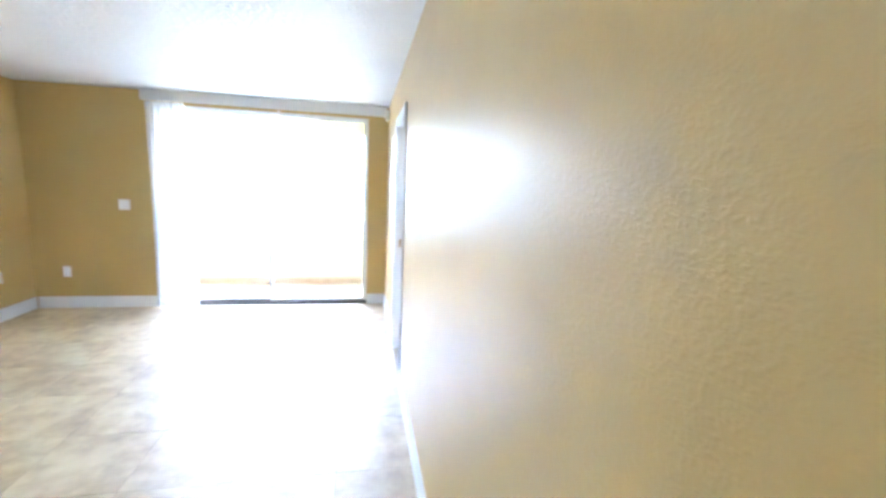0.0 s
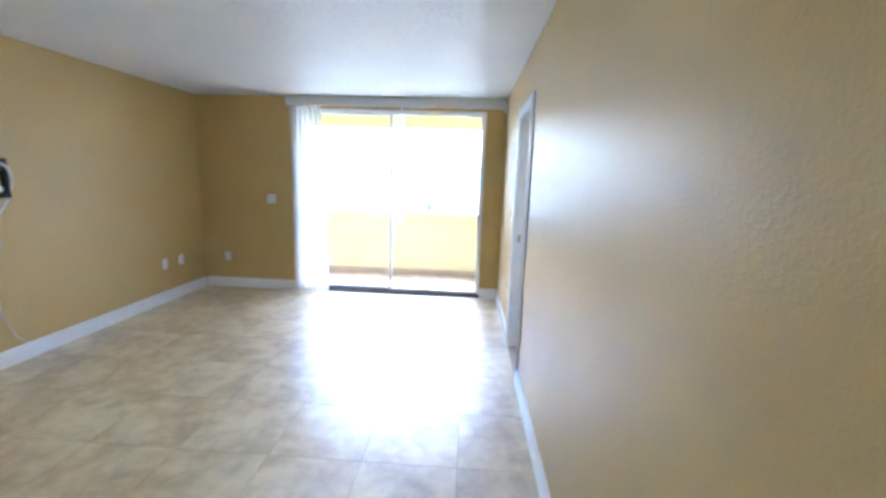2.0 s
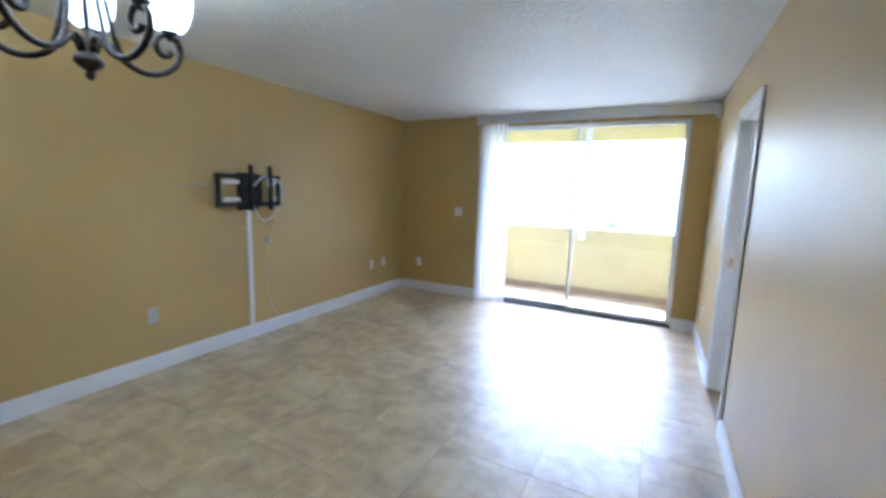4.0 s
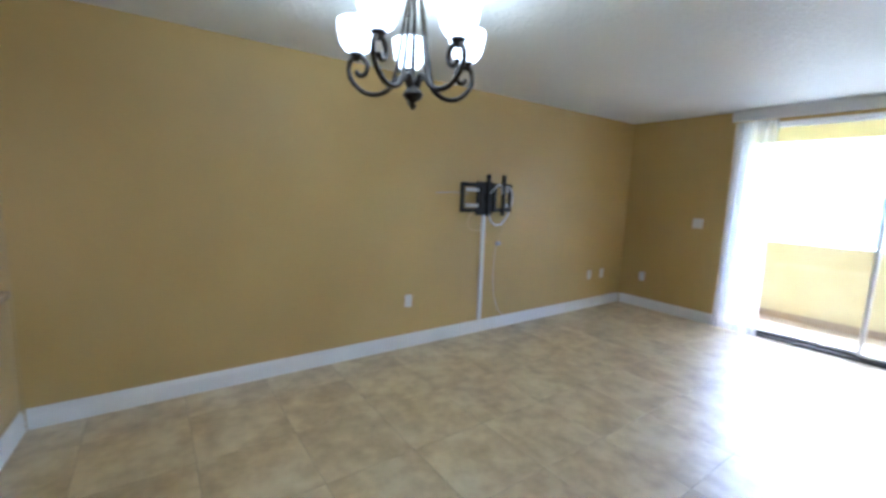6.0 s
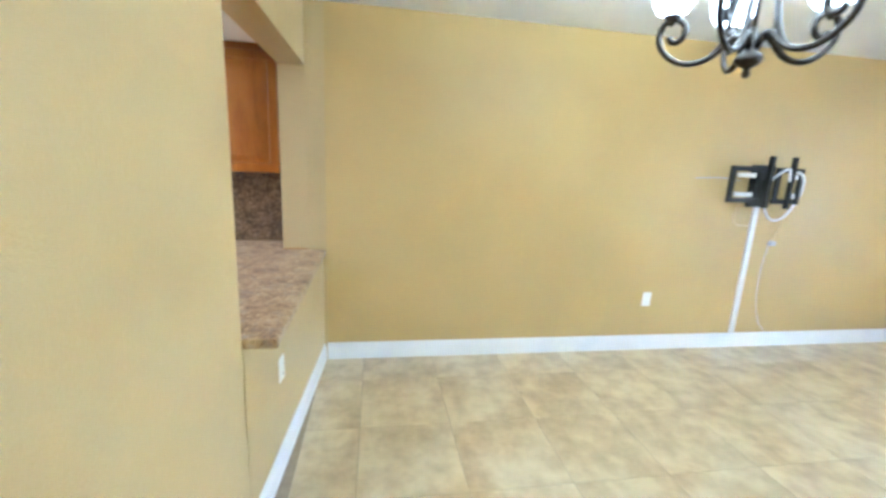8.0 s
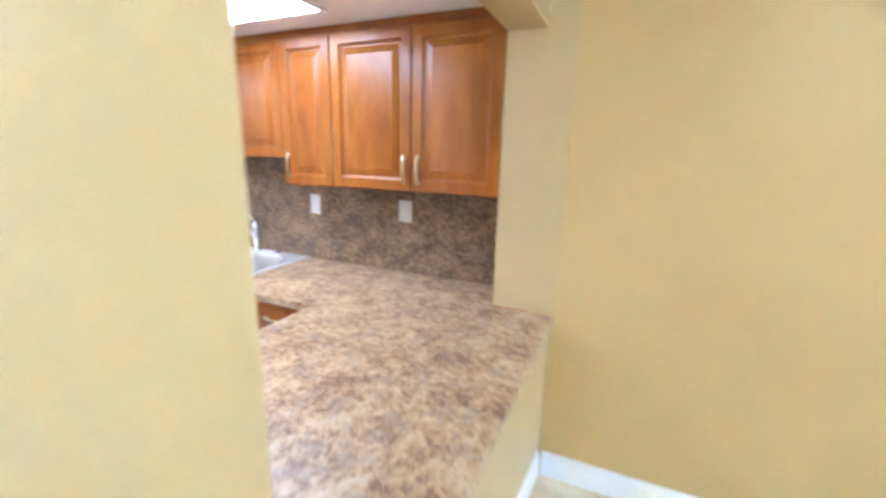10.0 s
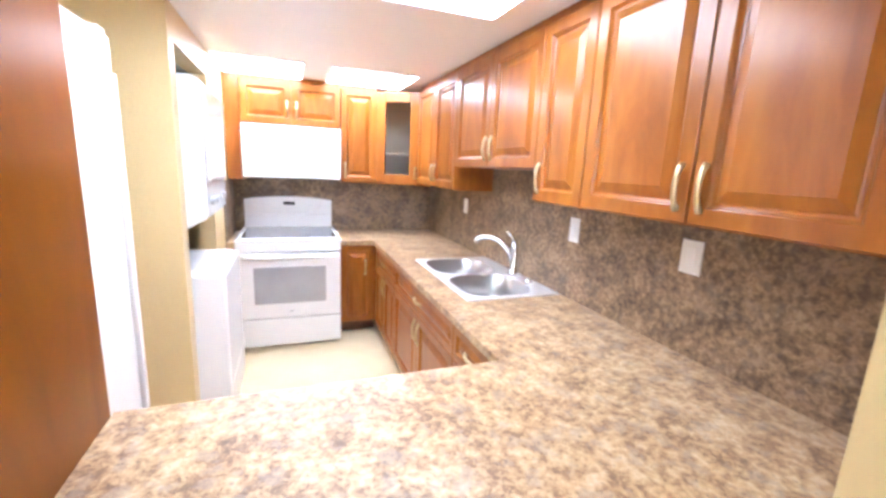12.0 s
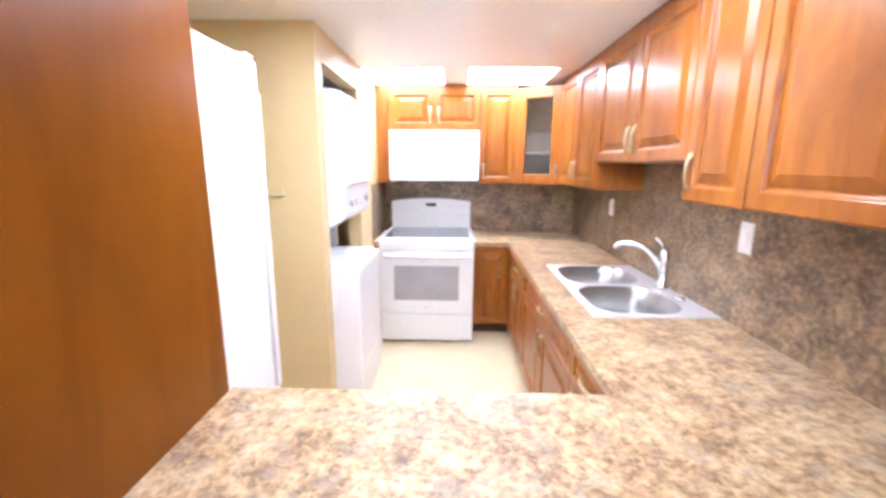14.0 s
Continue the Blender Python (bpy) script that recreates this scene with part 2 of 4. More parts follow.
def cloth(name, cover, solidity):
    """Thin woven cloth: cover is how much of it is thread, solidity how little light the thread lets through."""
    m, t, b = shader(name, 0.8)
    out = t.nodes["Material Output"]
    tr, tl, df, mx, mx2 = (node(t, k) for k in ("BsdfTransparent", "BsdfTranslucent", "BsdfDiffuse", "MixShader", "MixShader"))
    tl.inputs[0].default_value = df.inputs[0].default_value = (0.88, 0.89, 0.93, 1)
    mx.inputs[0].default_value, mx2.inputs[0].default_value = solidity, cover
    t.links.new(tl.outputs[0], mx.inputs[1])
    t.links.new(df.outputs[0], mx.inputs[2])
    t.links.new(tr.outputs[0], mx2.inputs[1])
    t.links.new(mx.outputs[0], mx2.inputs[2])
    t.links.new(mx2.outputs[0], out.inputs["Surface"])
    return m


def glass_material():
    m, t, b = shader("clear_glass", 0.02)
    b.inputs["Base Color"].default_value = (0.96, 0.98, 0.97, 1)
    b.inputs["Transmission Weight"].default_value = 1.0
    b.inputs["IOR"].default_value = 1.45
    return m


M_SHEER, M_VANE, M_GLASS = cloth("sheer_curtain", 0.58, 0.42), cloth("translucent_vane", 0.9, 0.3), glass_material()

# ---------------------------------------------------------------- mesh helpers
ORIGIN = {}


def thing(name, at, label, category, group="", kind=""):
    ob = new(name)
    ob.location = at
    ob.empty_display_size = 0.05
    ORIGIN[ob.name] = Vector(at)
    return tagged(ob, label, category, group, kind)


def part(name, bm, material, parent=None, label="", smooth=False):
    """Links a bmesh, given in world metres, as one mesh object under a thing or part."""
    home = ORIGIN[parent.name] if parent else Vector((0, 0, 0))
    bmesh.ops.translate(bm, verts=bm.verts, vec=-home)
    bmesh.ops.recalc_face_normals(bm, faces=bm.faces)
    me = bpy.data.meshes.new(name)
    bm.to_mesh(me)
    bm.free()
    me.materials.append(material)
    if smooth:
        for p in me.polygons:
            p.use_smooth = True
    ob = new(name, me)
    if parent:
        ob.parent = parent
    ORIGIN[ob.name] = home
    if label:
        ob["label"] = label
    return ob


def solid(name, bm, material, label="", category="", kind="", group="", smooth=False):
    return tagged(part(name, bm, material, None, "", smooth), label, category, group, kind)


def box(x0, x1, y0, y1, z0, z1, bevel=0.0, segs=2, bm=None):
    own = bmesh.new()
    bmesh.ops.create_cube(own, size=1)
    for v in own.verts:
        v.co = Vector((x0 + (v.co.x + 0.5) * (x1 - x0), y0 + (v.co.y + 0.5) * (y1 - y0), z0 + (v.co.z + 0.5) * (z1 - z0)))
    if bevel:
        bmesh.ops.bevel(own, geom=own.edges[:], offset=bevel, segments=segs, affect="EDGES", profile=0.6)
    return own if bm is None else merge(bm, own)


def merge(bm, other):
    me = bpy.data.meshes.new("tmp")
    other.to_mesh(me)
    other.free()
    bm.from_mesh(me)
    bpy.data.meshes.remove(me)
    return bm


def boxes(*rows, bevel=0.0):
    bm = bmesh.new()
    for r in rows:
        box(*r, bevel=bevel, bm=bm)
    return bm


def tube(points, radius, sides=10, bm=None, taper=None):
    """A round bar swept along points."""
    bm = bm or bmesh.new()
    pts = [Vector(p) for p in points]
    rings, ref = [], None
    for i, p in enumerate(pts):
        d = (pts[min(i + 1, len(pts) - 1)] - pts[max(i - 1, 0)]).normalized()
        if ref is None:
            ref = d.orthogonal().normalized()
        ref = (ref - d * ref.dot(d)).normalized()
        side = d.cross(ref)
        r = radius * (taper[i] if taper else 1)
        rings.append([bm.verts.new(p + r * (math.cos(a) * ref + math.sin(a) * side)) for a in (2 * math.pi * k / sides for k in range(sides))])
    for a, c in zip(rings, rings[1:]):
        for k in range(sides):
            bm.faces.new((a[k], a[(k + 1) % sides], c[(k + 1) % sides], c[k]))
    bm.faces.new(rings[0])
    bm.faces.new(rings[-1])
    return bm


def spline(points, steps=6):
    """More points along a smooth curve through the given ones."""
    ps = [Vector(p) for p in points]
    ps = [2 * ps[0] - ps[1]] + ps + [2 * ps[-1] - ps[-2]]
    line = []
    for a, b, c, d in zip(ps, ps[1:], ps[2:], ps[3:]):
        for k in range(steps):
            u = k / steps
            line.append(0.5 * (2 * b + (c - a) * u + (2 * a - 5 * b + 4 * c - d) * u * u + (3 * b - a - 3 * c + d) * u ** 3))
    return line + [ps[-2]]


def lathe(profile, at, sides=24, bm=None, close=True):
    """Turns (radius, height) pairs about the upright axis through at."""
    bm = bm or bmesh.new()
    rings = []
    for r, z in profile:
        r = max(r, 0.0005)
        rings.append([bm.verts.new((at[0] + r * math.cos(a), at[1] + r * math.sin(a), at[2] + z)) for a in (2 * math.pi * k / sides for k in range(sides))])
    for a, c in zip(rings, rings[1:]):
        for k in range(sides):
            bm.faces.new((a[k], a[(k + 1) % sides], c[(k + 1) % sides], c[k]))
    if close:
        bm.faces.new(rings[0])
        bm.faces.new(rings[-1])
    return bm


def facing(origin, right, outward):
    """Maps (along, out, up) to the world."""
    r, o = Vector(right), Vector(outward)
    m = Matrix.Identity(4)
    for i in range(3):
        m[i][0], m[i][1], m[i][2], m[i][3] = r[i], o[i], (0, 0, 1)[i], origin[i]
    return m


def prism(points, z0, z1, bm=None):
    bm = bm or bmesh.new()
    lo = [bm.verts.new((x, y, z0)) for x, y in points]
    hi = [bm.verts.new((x, y, z1)) for x, y in points]
    bm.faces.new(lo)
    bm.faces.new(hi)
    for k in range(len(points)):
        j = (k + 1) % len(points)
        bm.faces.new((lo[k], lo[j], hi[j], hi[k]))
    return bm


def framed(w, h, steps, m):
    """A slab of w x h whose front follows (inset, out) steps, like a raised-panel door."""
    bm = bmesh.new()
    loops = []
    for inset, out in [(0, 0)] + steps:
        loops.append([bm.verts.new(m @ Vector(p)) for p in ((inset, out, inset), (w - inset, out, inset), (w - inset, out, h - inset), (inset, out, h - inset))])
    for a, c in zip(loops, loops[1:]):
        for k in range(4):
            bm.faces.new((a[k], a[(k + 1) % 4], c[(k + 1) % 4], c[k]))
    bm.faces.new(loops[-1])
    bm.faces.new(list(reversed(loops[0])))
    return bm


def raised(w, h, m):
    k = min(1.0, min(w, h) / 0.24)
    return framed(w, h, [(0, 0.016), (0.003, 0.020), (0.050 * k, 0.020), (0.054 * k, 0.017), (0.058 * k, 0.009), (0.063 * k, 0.005), (0.070 * k, 0.005), (0.074 * k, 0.008), (0.100 * k, 0.017), (0.103 * k, 0.0185)], m)


def pull(m, u, v, length, vertical=True):
    """An arched bar pull standing on the face at (u, v)."""
    bm = bmesh.new()
    pts, n = [], 10
    for i in range(n + 1):
        s = i / n
        out = 0.018 + 0.020 * math.sin(math.pi * s) ** 0.5
        d = (s - 0.5) * length
        pts.append(m @ (Vector((u, out, v + d)) if vertical else Vector((u + d, out, v))))
    tube(pts, 0.0075, 8, bm, [1.5, 1.15] + [1.0] * (n - 3) + [1.15, 1.5])
    return bm


def cabinet(name, label, body, doors, group, carcass=None):
    """body: box limits. doors: (matrix, w, h, pull place or None, pull is upright)."""
    cab = thing(name, ((body[0] + body[1]) / 2, (body[2] + body[3]) / 2, body[4]), label, "cabinet", group)
    part("body", box(*body, bevel=0.002) if carcass is None else carcass, M_WOOD, cab)
    for kind, m, w, h, hp, upright in doors:
        d = part(kind, raised(w, h, m), M_WOOD, cab)
        if hp:
            part("handle", pull(m, hp[0], hp[1], 0.13, upright), M_BRASS, d, "antique brass arched pull", True)
    return cab


# ---------------------------------------------------------------- plan
LW, KW, KB = -3.90, -4.20, -4.05      # long wall, kitchen side wall, kitchen back wall
GW, CZ, KC = 6.10, 2.468, 2.182         # glass wall, ceilings
PF, PB = -0.12, -0.29                 # front and back of the wall with the pass-through
JL, JR, SOF = -2.372, -3.88, 2.07      # its jambs and soffit
CT = 0.85                             # worktop height
FX = -3.90                            # front of the wall cabinets
BY = -3.70                            # front of the back wall's cabinets

solid("floor", boxes((LW - 0.1, 0.12, PF, GW + 0.02, -0.12, -0.002)), M_GROUT, "beige travertine-look floor tiles with thin dark grout", "floor", "structure")
solid("kitchen_floor", boxes((KW - 0.1, -1.3, KB - 0.1, PF, -0.12, 0.0)), M_KFLOOR, "pale cream kitchen floor", "floor", "structure")
solid("ceiling", boxes((LW - 0.1, 0.12, PF, GW + 0.15, CZ, CZ + 0.12)), M_CEIL, "white textured plaster ceiling", "ceiling", "structure")
solid("kitchen_ceiling", boxes((KW - 0.1, -1.3, KB - 0.1, PB + 0.01, KC, KC + 0.1)), M_KCEIL, "smooth white kitchen ceiling", "ceiling", "structure")
solid("wall_long", boxes((LW - 0.15, LW, 0.0, GW + 0.2, -0.05, CZ + 0.05)), M_WALL, "tan painted wall with orange-peel texture", "wall", "structure")
DY0, DY1, DTOP, DT = 3.89, 4.60, 2.07, 0.165
solid("wall_door", boxes((0.0, DT, PF - 0.2, DY0, -0.05, CZ + 0.05), (0.0, DT, DY1, GW + 0.2, -0.05, CZ + 0.05), (0.0, DT, DY0, DY1, DTOP, CZ + 0.05)), M_WALL,
      "tan painted wall with glossy orange-peel texture", "wall", "structure")
OX0, OX1, OTOP = -2.62, -0.24, 2.33
solid("wall_window", boxes((LW - 0.1, OX0, GW, GW + 0.2, -0.05, CZ + 0.05), (OX1, 0.0, GW, GW + 0.2, -0.05, CZ + 0.05), (OX0, OX1, GW, GW + 0.2, OTOP, CZ + 0.05)), M_WALL,
      "tan painted wall round the balcony door", "wall", "structure")
for nm, x0, x1, z0, z1, tag in (("wall_kitchen_front", JL, 0.0, -0.05, CZ + 0.05, "cream painted wall beside the pass-through to the kitchen, toned down as shade"),
                               ("wall_pass_end", KW - 0.1, JR, -0.05, CZ + 0.05, "cream painted jamb of the kitchen pass-through, toned down as shade"),
                               ("wall_pass_head", JR, JL, SOF, CZ + 0.05, "cream painted head over the kitchen pass-through, toned down as shade"),
                               ("wall_pass_base", JR, JL, -0.05, CT - 0.042, "cream painted half wall below the pass-through, toned down as shade")):
    solid(nm, boxes((x0, x1, PB, PF, z0, z1)), M_FWALL, tag, "wall", "structure")
solid("wall_pony", prism([(LW, PF + 0.001), (JL, PF + 0.001), (JL, PF + 0.002), (LW, -0.02)], 0.0, CT - 0.042), M_FWALL, "cream painted half wall under the counter, toned down as shade", "wall", "structure")
solid("wall_return", prism([(LW - 0.14, PF), (JR, PF), (LW, 0.0), (LW - 0.14, 0.0)], -0.05, CZ + 0.05), M_FWALL, "narrow cream painted wall return beside the pass-through, toned down as shade", "wall", "structure")
solid("wall_kitchen_side", boxes((KW - 0.1, KW, KB - 0.1, PB, -0.05, KC + 0.05)), M_KWALL, "cream painted kitchen wall, tone lifted as light", "wall", "structure")
solid("wall_kitchen_back", boxes((KW, -1.3, KB - 0.1, KB, -0.05, KC + 0.05)), M_KWALL, "cream painted kitchen wall, tone lifted as light", "wall", "structure")
LX = -2.32
for nm, row, tag in (("wall_laundry_front", (LX, -1.5, -2.22, -2.12, -0.02, KC + 0.02), "cream painted wall at the end of the laundry closet, tone lifted as light"),
                     ("wall_laundry_side", (LX, LX + 0.1, KB, -3.02, -0.02, KC + 0.02), "cream painted wall between laundry closet and stove, tone lifted as light"),
                     ("wall_laundry_head", (LX, LX + 0.1, -3.02, -2.22, 2.02, KC + 0.02), "cream painted head over the laundry closet opening, tone lifted as light"),
                     ("wall_laundry_back", (-1.62, -1.5, KB, -2.22, -0.02, KC + 0.02), "cream painted back wall of the laundry closet, tone lifted as light")):
    solid(nm, boxes(row), M_KWALL, tag, "wall", "structure")
solid("wall_kitchen_left", boxes((-1.5, -1.4, KB, PB, -0.05, KC + 0.05)), M_KWALL, "cream painted kitchen wall, tone lifted as light", "wall", "structure")
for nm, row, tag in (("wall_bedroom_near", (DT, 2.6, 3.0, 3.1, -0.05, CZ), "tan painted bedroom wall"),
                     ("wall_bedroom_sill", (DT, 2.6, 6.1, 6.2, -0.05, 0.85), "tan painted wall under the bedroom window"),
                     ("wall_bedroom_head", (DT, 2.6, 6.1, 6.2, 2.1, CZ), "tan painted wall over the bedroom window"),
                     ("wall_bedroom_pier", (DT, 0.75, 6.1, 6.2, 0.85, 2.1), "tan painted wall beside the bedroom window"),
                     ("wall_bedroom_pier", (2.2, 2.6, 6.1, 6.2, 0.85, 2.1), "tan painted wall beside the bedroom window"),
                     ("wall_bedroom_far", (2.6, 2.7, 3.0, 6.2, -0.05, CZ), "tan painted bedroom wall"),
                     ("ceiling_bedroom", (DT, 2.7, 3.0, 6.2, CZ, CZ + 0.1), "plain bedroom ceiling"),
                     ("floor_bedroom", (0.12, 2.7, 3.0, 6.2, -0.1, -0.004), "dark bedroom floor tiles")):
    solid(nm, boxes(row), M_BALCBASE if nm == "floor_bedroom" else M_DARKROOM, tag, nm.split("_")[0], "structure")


def baseboard(name, x0, x1, y0, y1, nx, ny):
    """A moulded skirting: a tall board with a stepped and rounded top."""
    bm = bmesh.new()
    for thick, z0, z1 in ((0.016, 0.0, 0.105), (0.011, 0.105, 0.122), (0.006, 0.122, 0.13)):
        a, c = (x0, x1), (y0, y1)
        if nx:
            a = (x0, x0 + nx * thick)
        if ny:
            c = (y0, y0 + ny * thick)
        box(min(a), max(a), min(c), max(c), z0, z1, 0.002, 1, bm)
    return solid(name, bm, M_TRIM, "white moulded baseboard", "baseboard", "structure")


baseboard("baseboard_long", LW, LW, 0.0, GW - 0.02, 1, 0)
baseboard("baseboard_window", LW + 0.02, OX0, GW, GW, 0, -1)
baseboard("baseboard_window_end", OX1 + 0.005, -0.02, GW, GW, 0, -1)
baseboard("baseboard_door", 0.0, 0.0, PF, DY0 - 0.06, -1, 0)
baseboard("baseboard_bedroom", DT + 0.01, 2.59, 6.1, 6.1, 0, -1)
baseboard("baseboard_door_end", 0.0, 0.0, DY1 + 0.06, GW, -1, 0)
bm = bmesh.new()
for thick, z0, z1 in ((0.016, 0.0, 0.105), (0.011, 0.105, 0.122), (0.006, 0.122, 0.13)):
    prism([(LW + 0.017, -0.021), (JL, PF + 0.004), (JL, PF + 0.004 + thick), (LW + 0.017, -0.021 + thick)], z0, z1, bm)
solid("baseboard_pony", bm, M_TRIM, "white moulded baseboard", "baseboard", "structure")
baseboard("baseboard_front", JL + 0.002, -0.02, PF, PF, 0, 1)

# doorway: jambs, casing, stop and strike plate
door_1 = thing("door_1", (0.0, (DY0 + DY1) / 2, 0), "white painted door casing round an open dark doorway", "door frame", kind="structure")
part("jamb", boxes((-0.002, DT + 0.002, DY1 - 0.02, DY1 + 0.001, 0, DTOP), bevel=0.002), M_TRIM, door_1)
part("jamb", boxes((-0.002, DT + 0.002, DY0 - 0.001, DY0 + 0.02, 0, DTOP), bevel=0.002), M_TRIM, door_1)
part("head_jamb", boxes((-0.002, DT + 0.002, DY0 + 0.02, DY1 - 0.02, DTOP - 0.02, DTOP + 0.001), bevel=0.002), M_TRIM, door_1)
part("casing", boxes((-0.012, -0.001, DY0 - 0.058, DY0 + 0.006, 0, DTOP + 0.058), (-0.016, -0.001, DY0 - 0.058, DY0 - 0.040, 0, DTOP + 0.058), bevel=0.003), M_TRIM, door_1)
part("casing", boxes((-0.012, -0.001, DY1 - 0.006, DY1 + 0.058, 0, DTOP + 0.058), (-0.016, -0.001, DY1 + 0.040, DY1 + 0.058, 0, DTOP + 0.058), bevel=0.003), M_TRIM, door_1)
part("head_casing", boxes((-0.012, -0.001, DY0 + 0.006, DY1 - 0.006, DTOP - 0.006, DTOP + 0.058), (-0.016, -0.001, DY0 - 0.04, DY1 + 0.04, DTOP + 0.040, DTOP + 0.058), bevel=0.003), M_TRIM, door_1)
part("stop", boxes((0.07, 0.082, DY1 - 0.034, DY1 - 0.02, 0, DTOP - 0.02), bevel=0.002), M_TRIM, door_1)
part("strike_plate", boxes((0.03, 0.055, DY1 - 0.023, DY1 - 0.02, 0.98, 1.05), bevel=0.001), M_BRASS, door_1, "small brass strike plate")

# ---------------------------------------------------------------- balcony and distance
window_1 = thing("window_1", ((OX0 + OX1) / 2, GW + 0.1, 0), "two-panel sliding glass balcony door in aluminium frames", "glass door", kind="structure")
MX = -1.41
yA, yB = GW + 0.05, GW + 0.10
part("track", boxes((OX0, OX1, GW + 0.01, GW + 0.15, 0.0, 0.028), (OX0, OX1, GW + 0.06, GW + 0.068, 0.028, 0.04), (OX0, OX1, GW + 0.11, GW + 0.118, 0.028, 0.04)), M_TRACK, window_1, "dark bottom track")
part("outer_frame", boxes((OX0, OX0 + 0.02, GW + 0.02, GW + 0.15, 0.028, OTOP), (OX1 - 0.02, OX1, GW + 0.02, GW + 0.15, 0.028, OTOP), (OX0 + 0.02, OX1 - 0.02, GW + 0.02, GW + 0.15, OTOP - 0.02, OTOP), bevel=0.002), M_ALU, window_1)
for x0, x1, y in ((OX0 + 0.02, MX + 0.016, yB), (MX - 0.016, OX1 - 0.02, yA)):
    f = part("sash", boxes((x0, x0 + 0.032, y, y + 0.03, 0.04, OTOP - 0.02), (x1 - 0.032, x1, y, y + 0.03, 0.04, OTOP - 0.02), (x0 + 0.032, x1 - 0.032, y, y + 0.03, 0.04, 0.07), (x0 + 0.032, x1 - 0.032, y, y + 0.03, OTOP - 0.05, OTOP - 0.02), bevel=0.002), M_ALU, window_1)
    g = part("pane", boxes((x0 + 0.032, x1 - 0.032, y + 0.012, y + 0.018, 0.07, OTOP - 0.05)), M_GLASS, f, "clear glass")
    g.visible_shadow = False
part("door_pull", tube([(OX1 - 0.052, yA - 0.001, 0.92), (OX1 - 0.052, yA - 0.035, 0.94), (OX1 - 0.052, yA - 0.035, 1.10), (OX1 - 0.052, yA - 0.001, 1.12)], 0.008), M_ALU, window_1)

BYE = 7.32
solid("balcony_floor", boxes((-3.4, 0.3, GW + 0.15, BYE + 0.15, -0.2, -0.02)), M_BALCFLOOR, "pinkish tan balcony floor tiles", "balcony floor", "structure")
solid("balcony_parapet", boxes((-3.4, 0.3, BYE, BYE + 0.15, -0.2, 0.965), bevel=0.006), M_BALC, "yellow stucco balcony parapet", "parapet", "structure")
solid("parapet_cap", boxes((-3.4, 0.3, BYE - 0.015, BYE + 0.165, 0.966, 0.99), bevel=0.006), M_TRIM, "white parapet coping", "coping", "structure")
solid("balcony_base", boxes((-2.88, -0.13, BYE - 0.012, BYE, -0.02, 0.075), bevel=0.002), M_BALCBASE, "brown tile skirting on the balcony", "baseboard", "structure")
solid("balcony_ceiling", boxes((-3.4, 0.3, GW + 0.2, BYE + 0.15, 2.46, 2.66)), M_BALC, "yellow painted balcony ceiling", "ceiling", "structure")
solid("balcony_beam", boxes((-3.4, 0.3, BYE, BYE + 0.15, 2.25, 2.46), bevel=0.004), M_BALC, "yellow stucco balcony beam", "beam", "structure")
solid("balcony_wall_right", boxes((-0.13, 0.3, GW + 0.2, BYE + 0.15, -0.2, 2.46), bevel=0.004), M_BALC, "yellow stucco balcony side wall", "wall", "structure")
solid("balcony_wall_left", boxes((-3.4, -2.88, GW + 0.2, BYE + 0.15, -0.2, 2.46), bevel=0.004), M_BALC, "yellow stucco balcony side wall", "wall", "structure")
solid("outer_wall", boxes((LW - 0.4, -3.4, GW + 0.2, GW + 0.4, -3, 4), (0.3, 0.75, GW + 0.2, GW + 0.4, -3, 4), (2.2, 4, GW + 0.2, GW + 0.4, -3, 4), (0.75, 2.2, GW + 0.2, GW + 0.4, -3, 0.85), (0.75, 2.2, GW + 0.2, GW + 0.4, 2.1, 4)), M_BALC, "yellow stucco outer wall", "wall", "structure")
solid("ground", boxes((-900, 900, 8, 1500, -6.2, -6.0)), M_GROUND, "lawns and pale paving below the balcony", "ground", "structure")


def tree(x, y, h, crown, seed):
    rnd = random.Random(seed)
    tr = thing("tree", (x, y, -6), "leafy green garden tree beyond the balcony", "tree", "trees beyond the balcony")
    bm = tube([(x, y, -6), (x + 0.1, y, -6 + h * 0.35), (x, y + 0.1, -6 + h * 0.7)], 0.2, 8, None, [1.2, 0.8, 0.35])
    for k in range(5):
        a = k * 1.3
        tube([(x, y, -6 + h * (0.4 + 0.05 * k)), (x + crown * 0.6 * math.cos(a), y + crown * 0.6 * math.sin(a), -6 + h * (0.65 + 0.05 * k))], 0.07, 6, bm, [1, 0.4])
    part("trunk", bm, M_BARK, tr)
    verts, faces = [], []
    for _ in range(2200):
        d = Vector((rnd.gauss(0, 1), rnd.gauss(0, 1), rnd.gauss(0, 1))).normalized() * rnd.uniform(0.45, 1.0)
        lump = 0.75 + 0.5 * noise.noise(d * 2.2 + Vector((seed, 0, 0)))
        c = Vector((x + d.x * crown * lump, y + d.y * crown * lump, -6 + h * 0.78 + d.z * crown * 0.75 * lump))
        u = Vector((rnd.gauss(0, 1), rnd.gauss(0, 1), rnd.gauss(0, 1))).normalized()
        w = u.orthogonal().normalized()
        s = rnd.uniform(0.12, 0.26)
        n = len(verts)
        verts += [c - u * s, c + w * s * 0.5, c + u * s, c - w * s * 0.5]
        faces.append((n, n + 1, n + 2, n + 3))
    me = bpy.data.meshes.new("crown")
    me.from_pydata([v - Vector((x, y, -6)) for v in verts], [], faces)
    me.materials.append(M_LEAF)
    ob = new("crown", me)
    ob.parent = tr


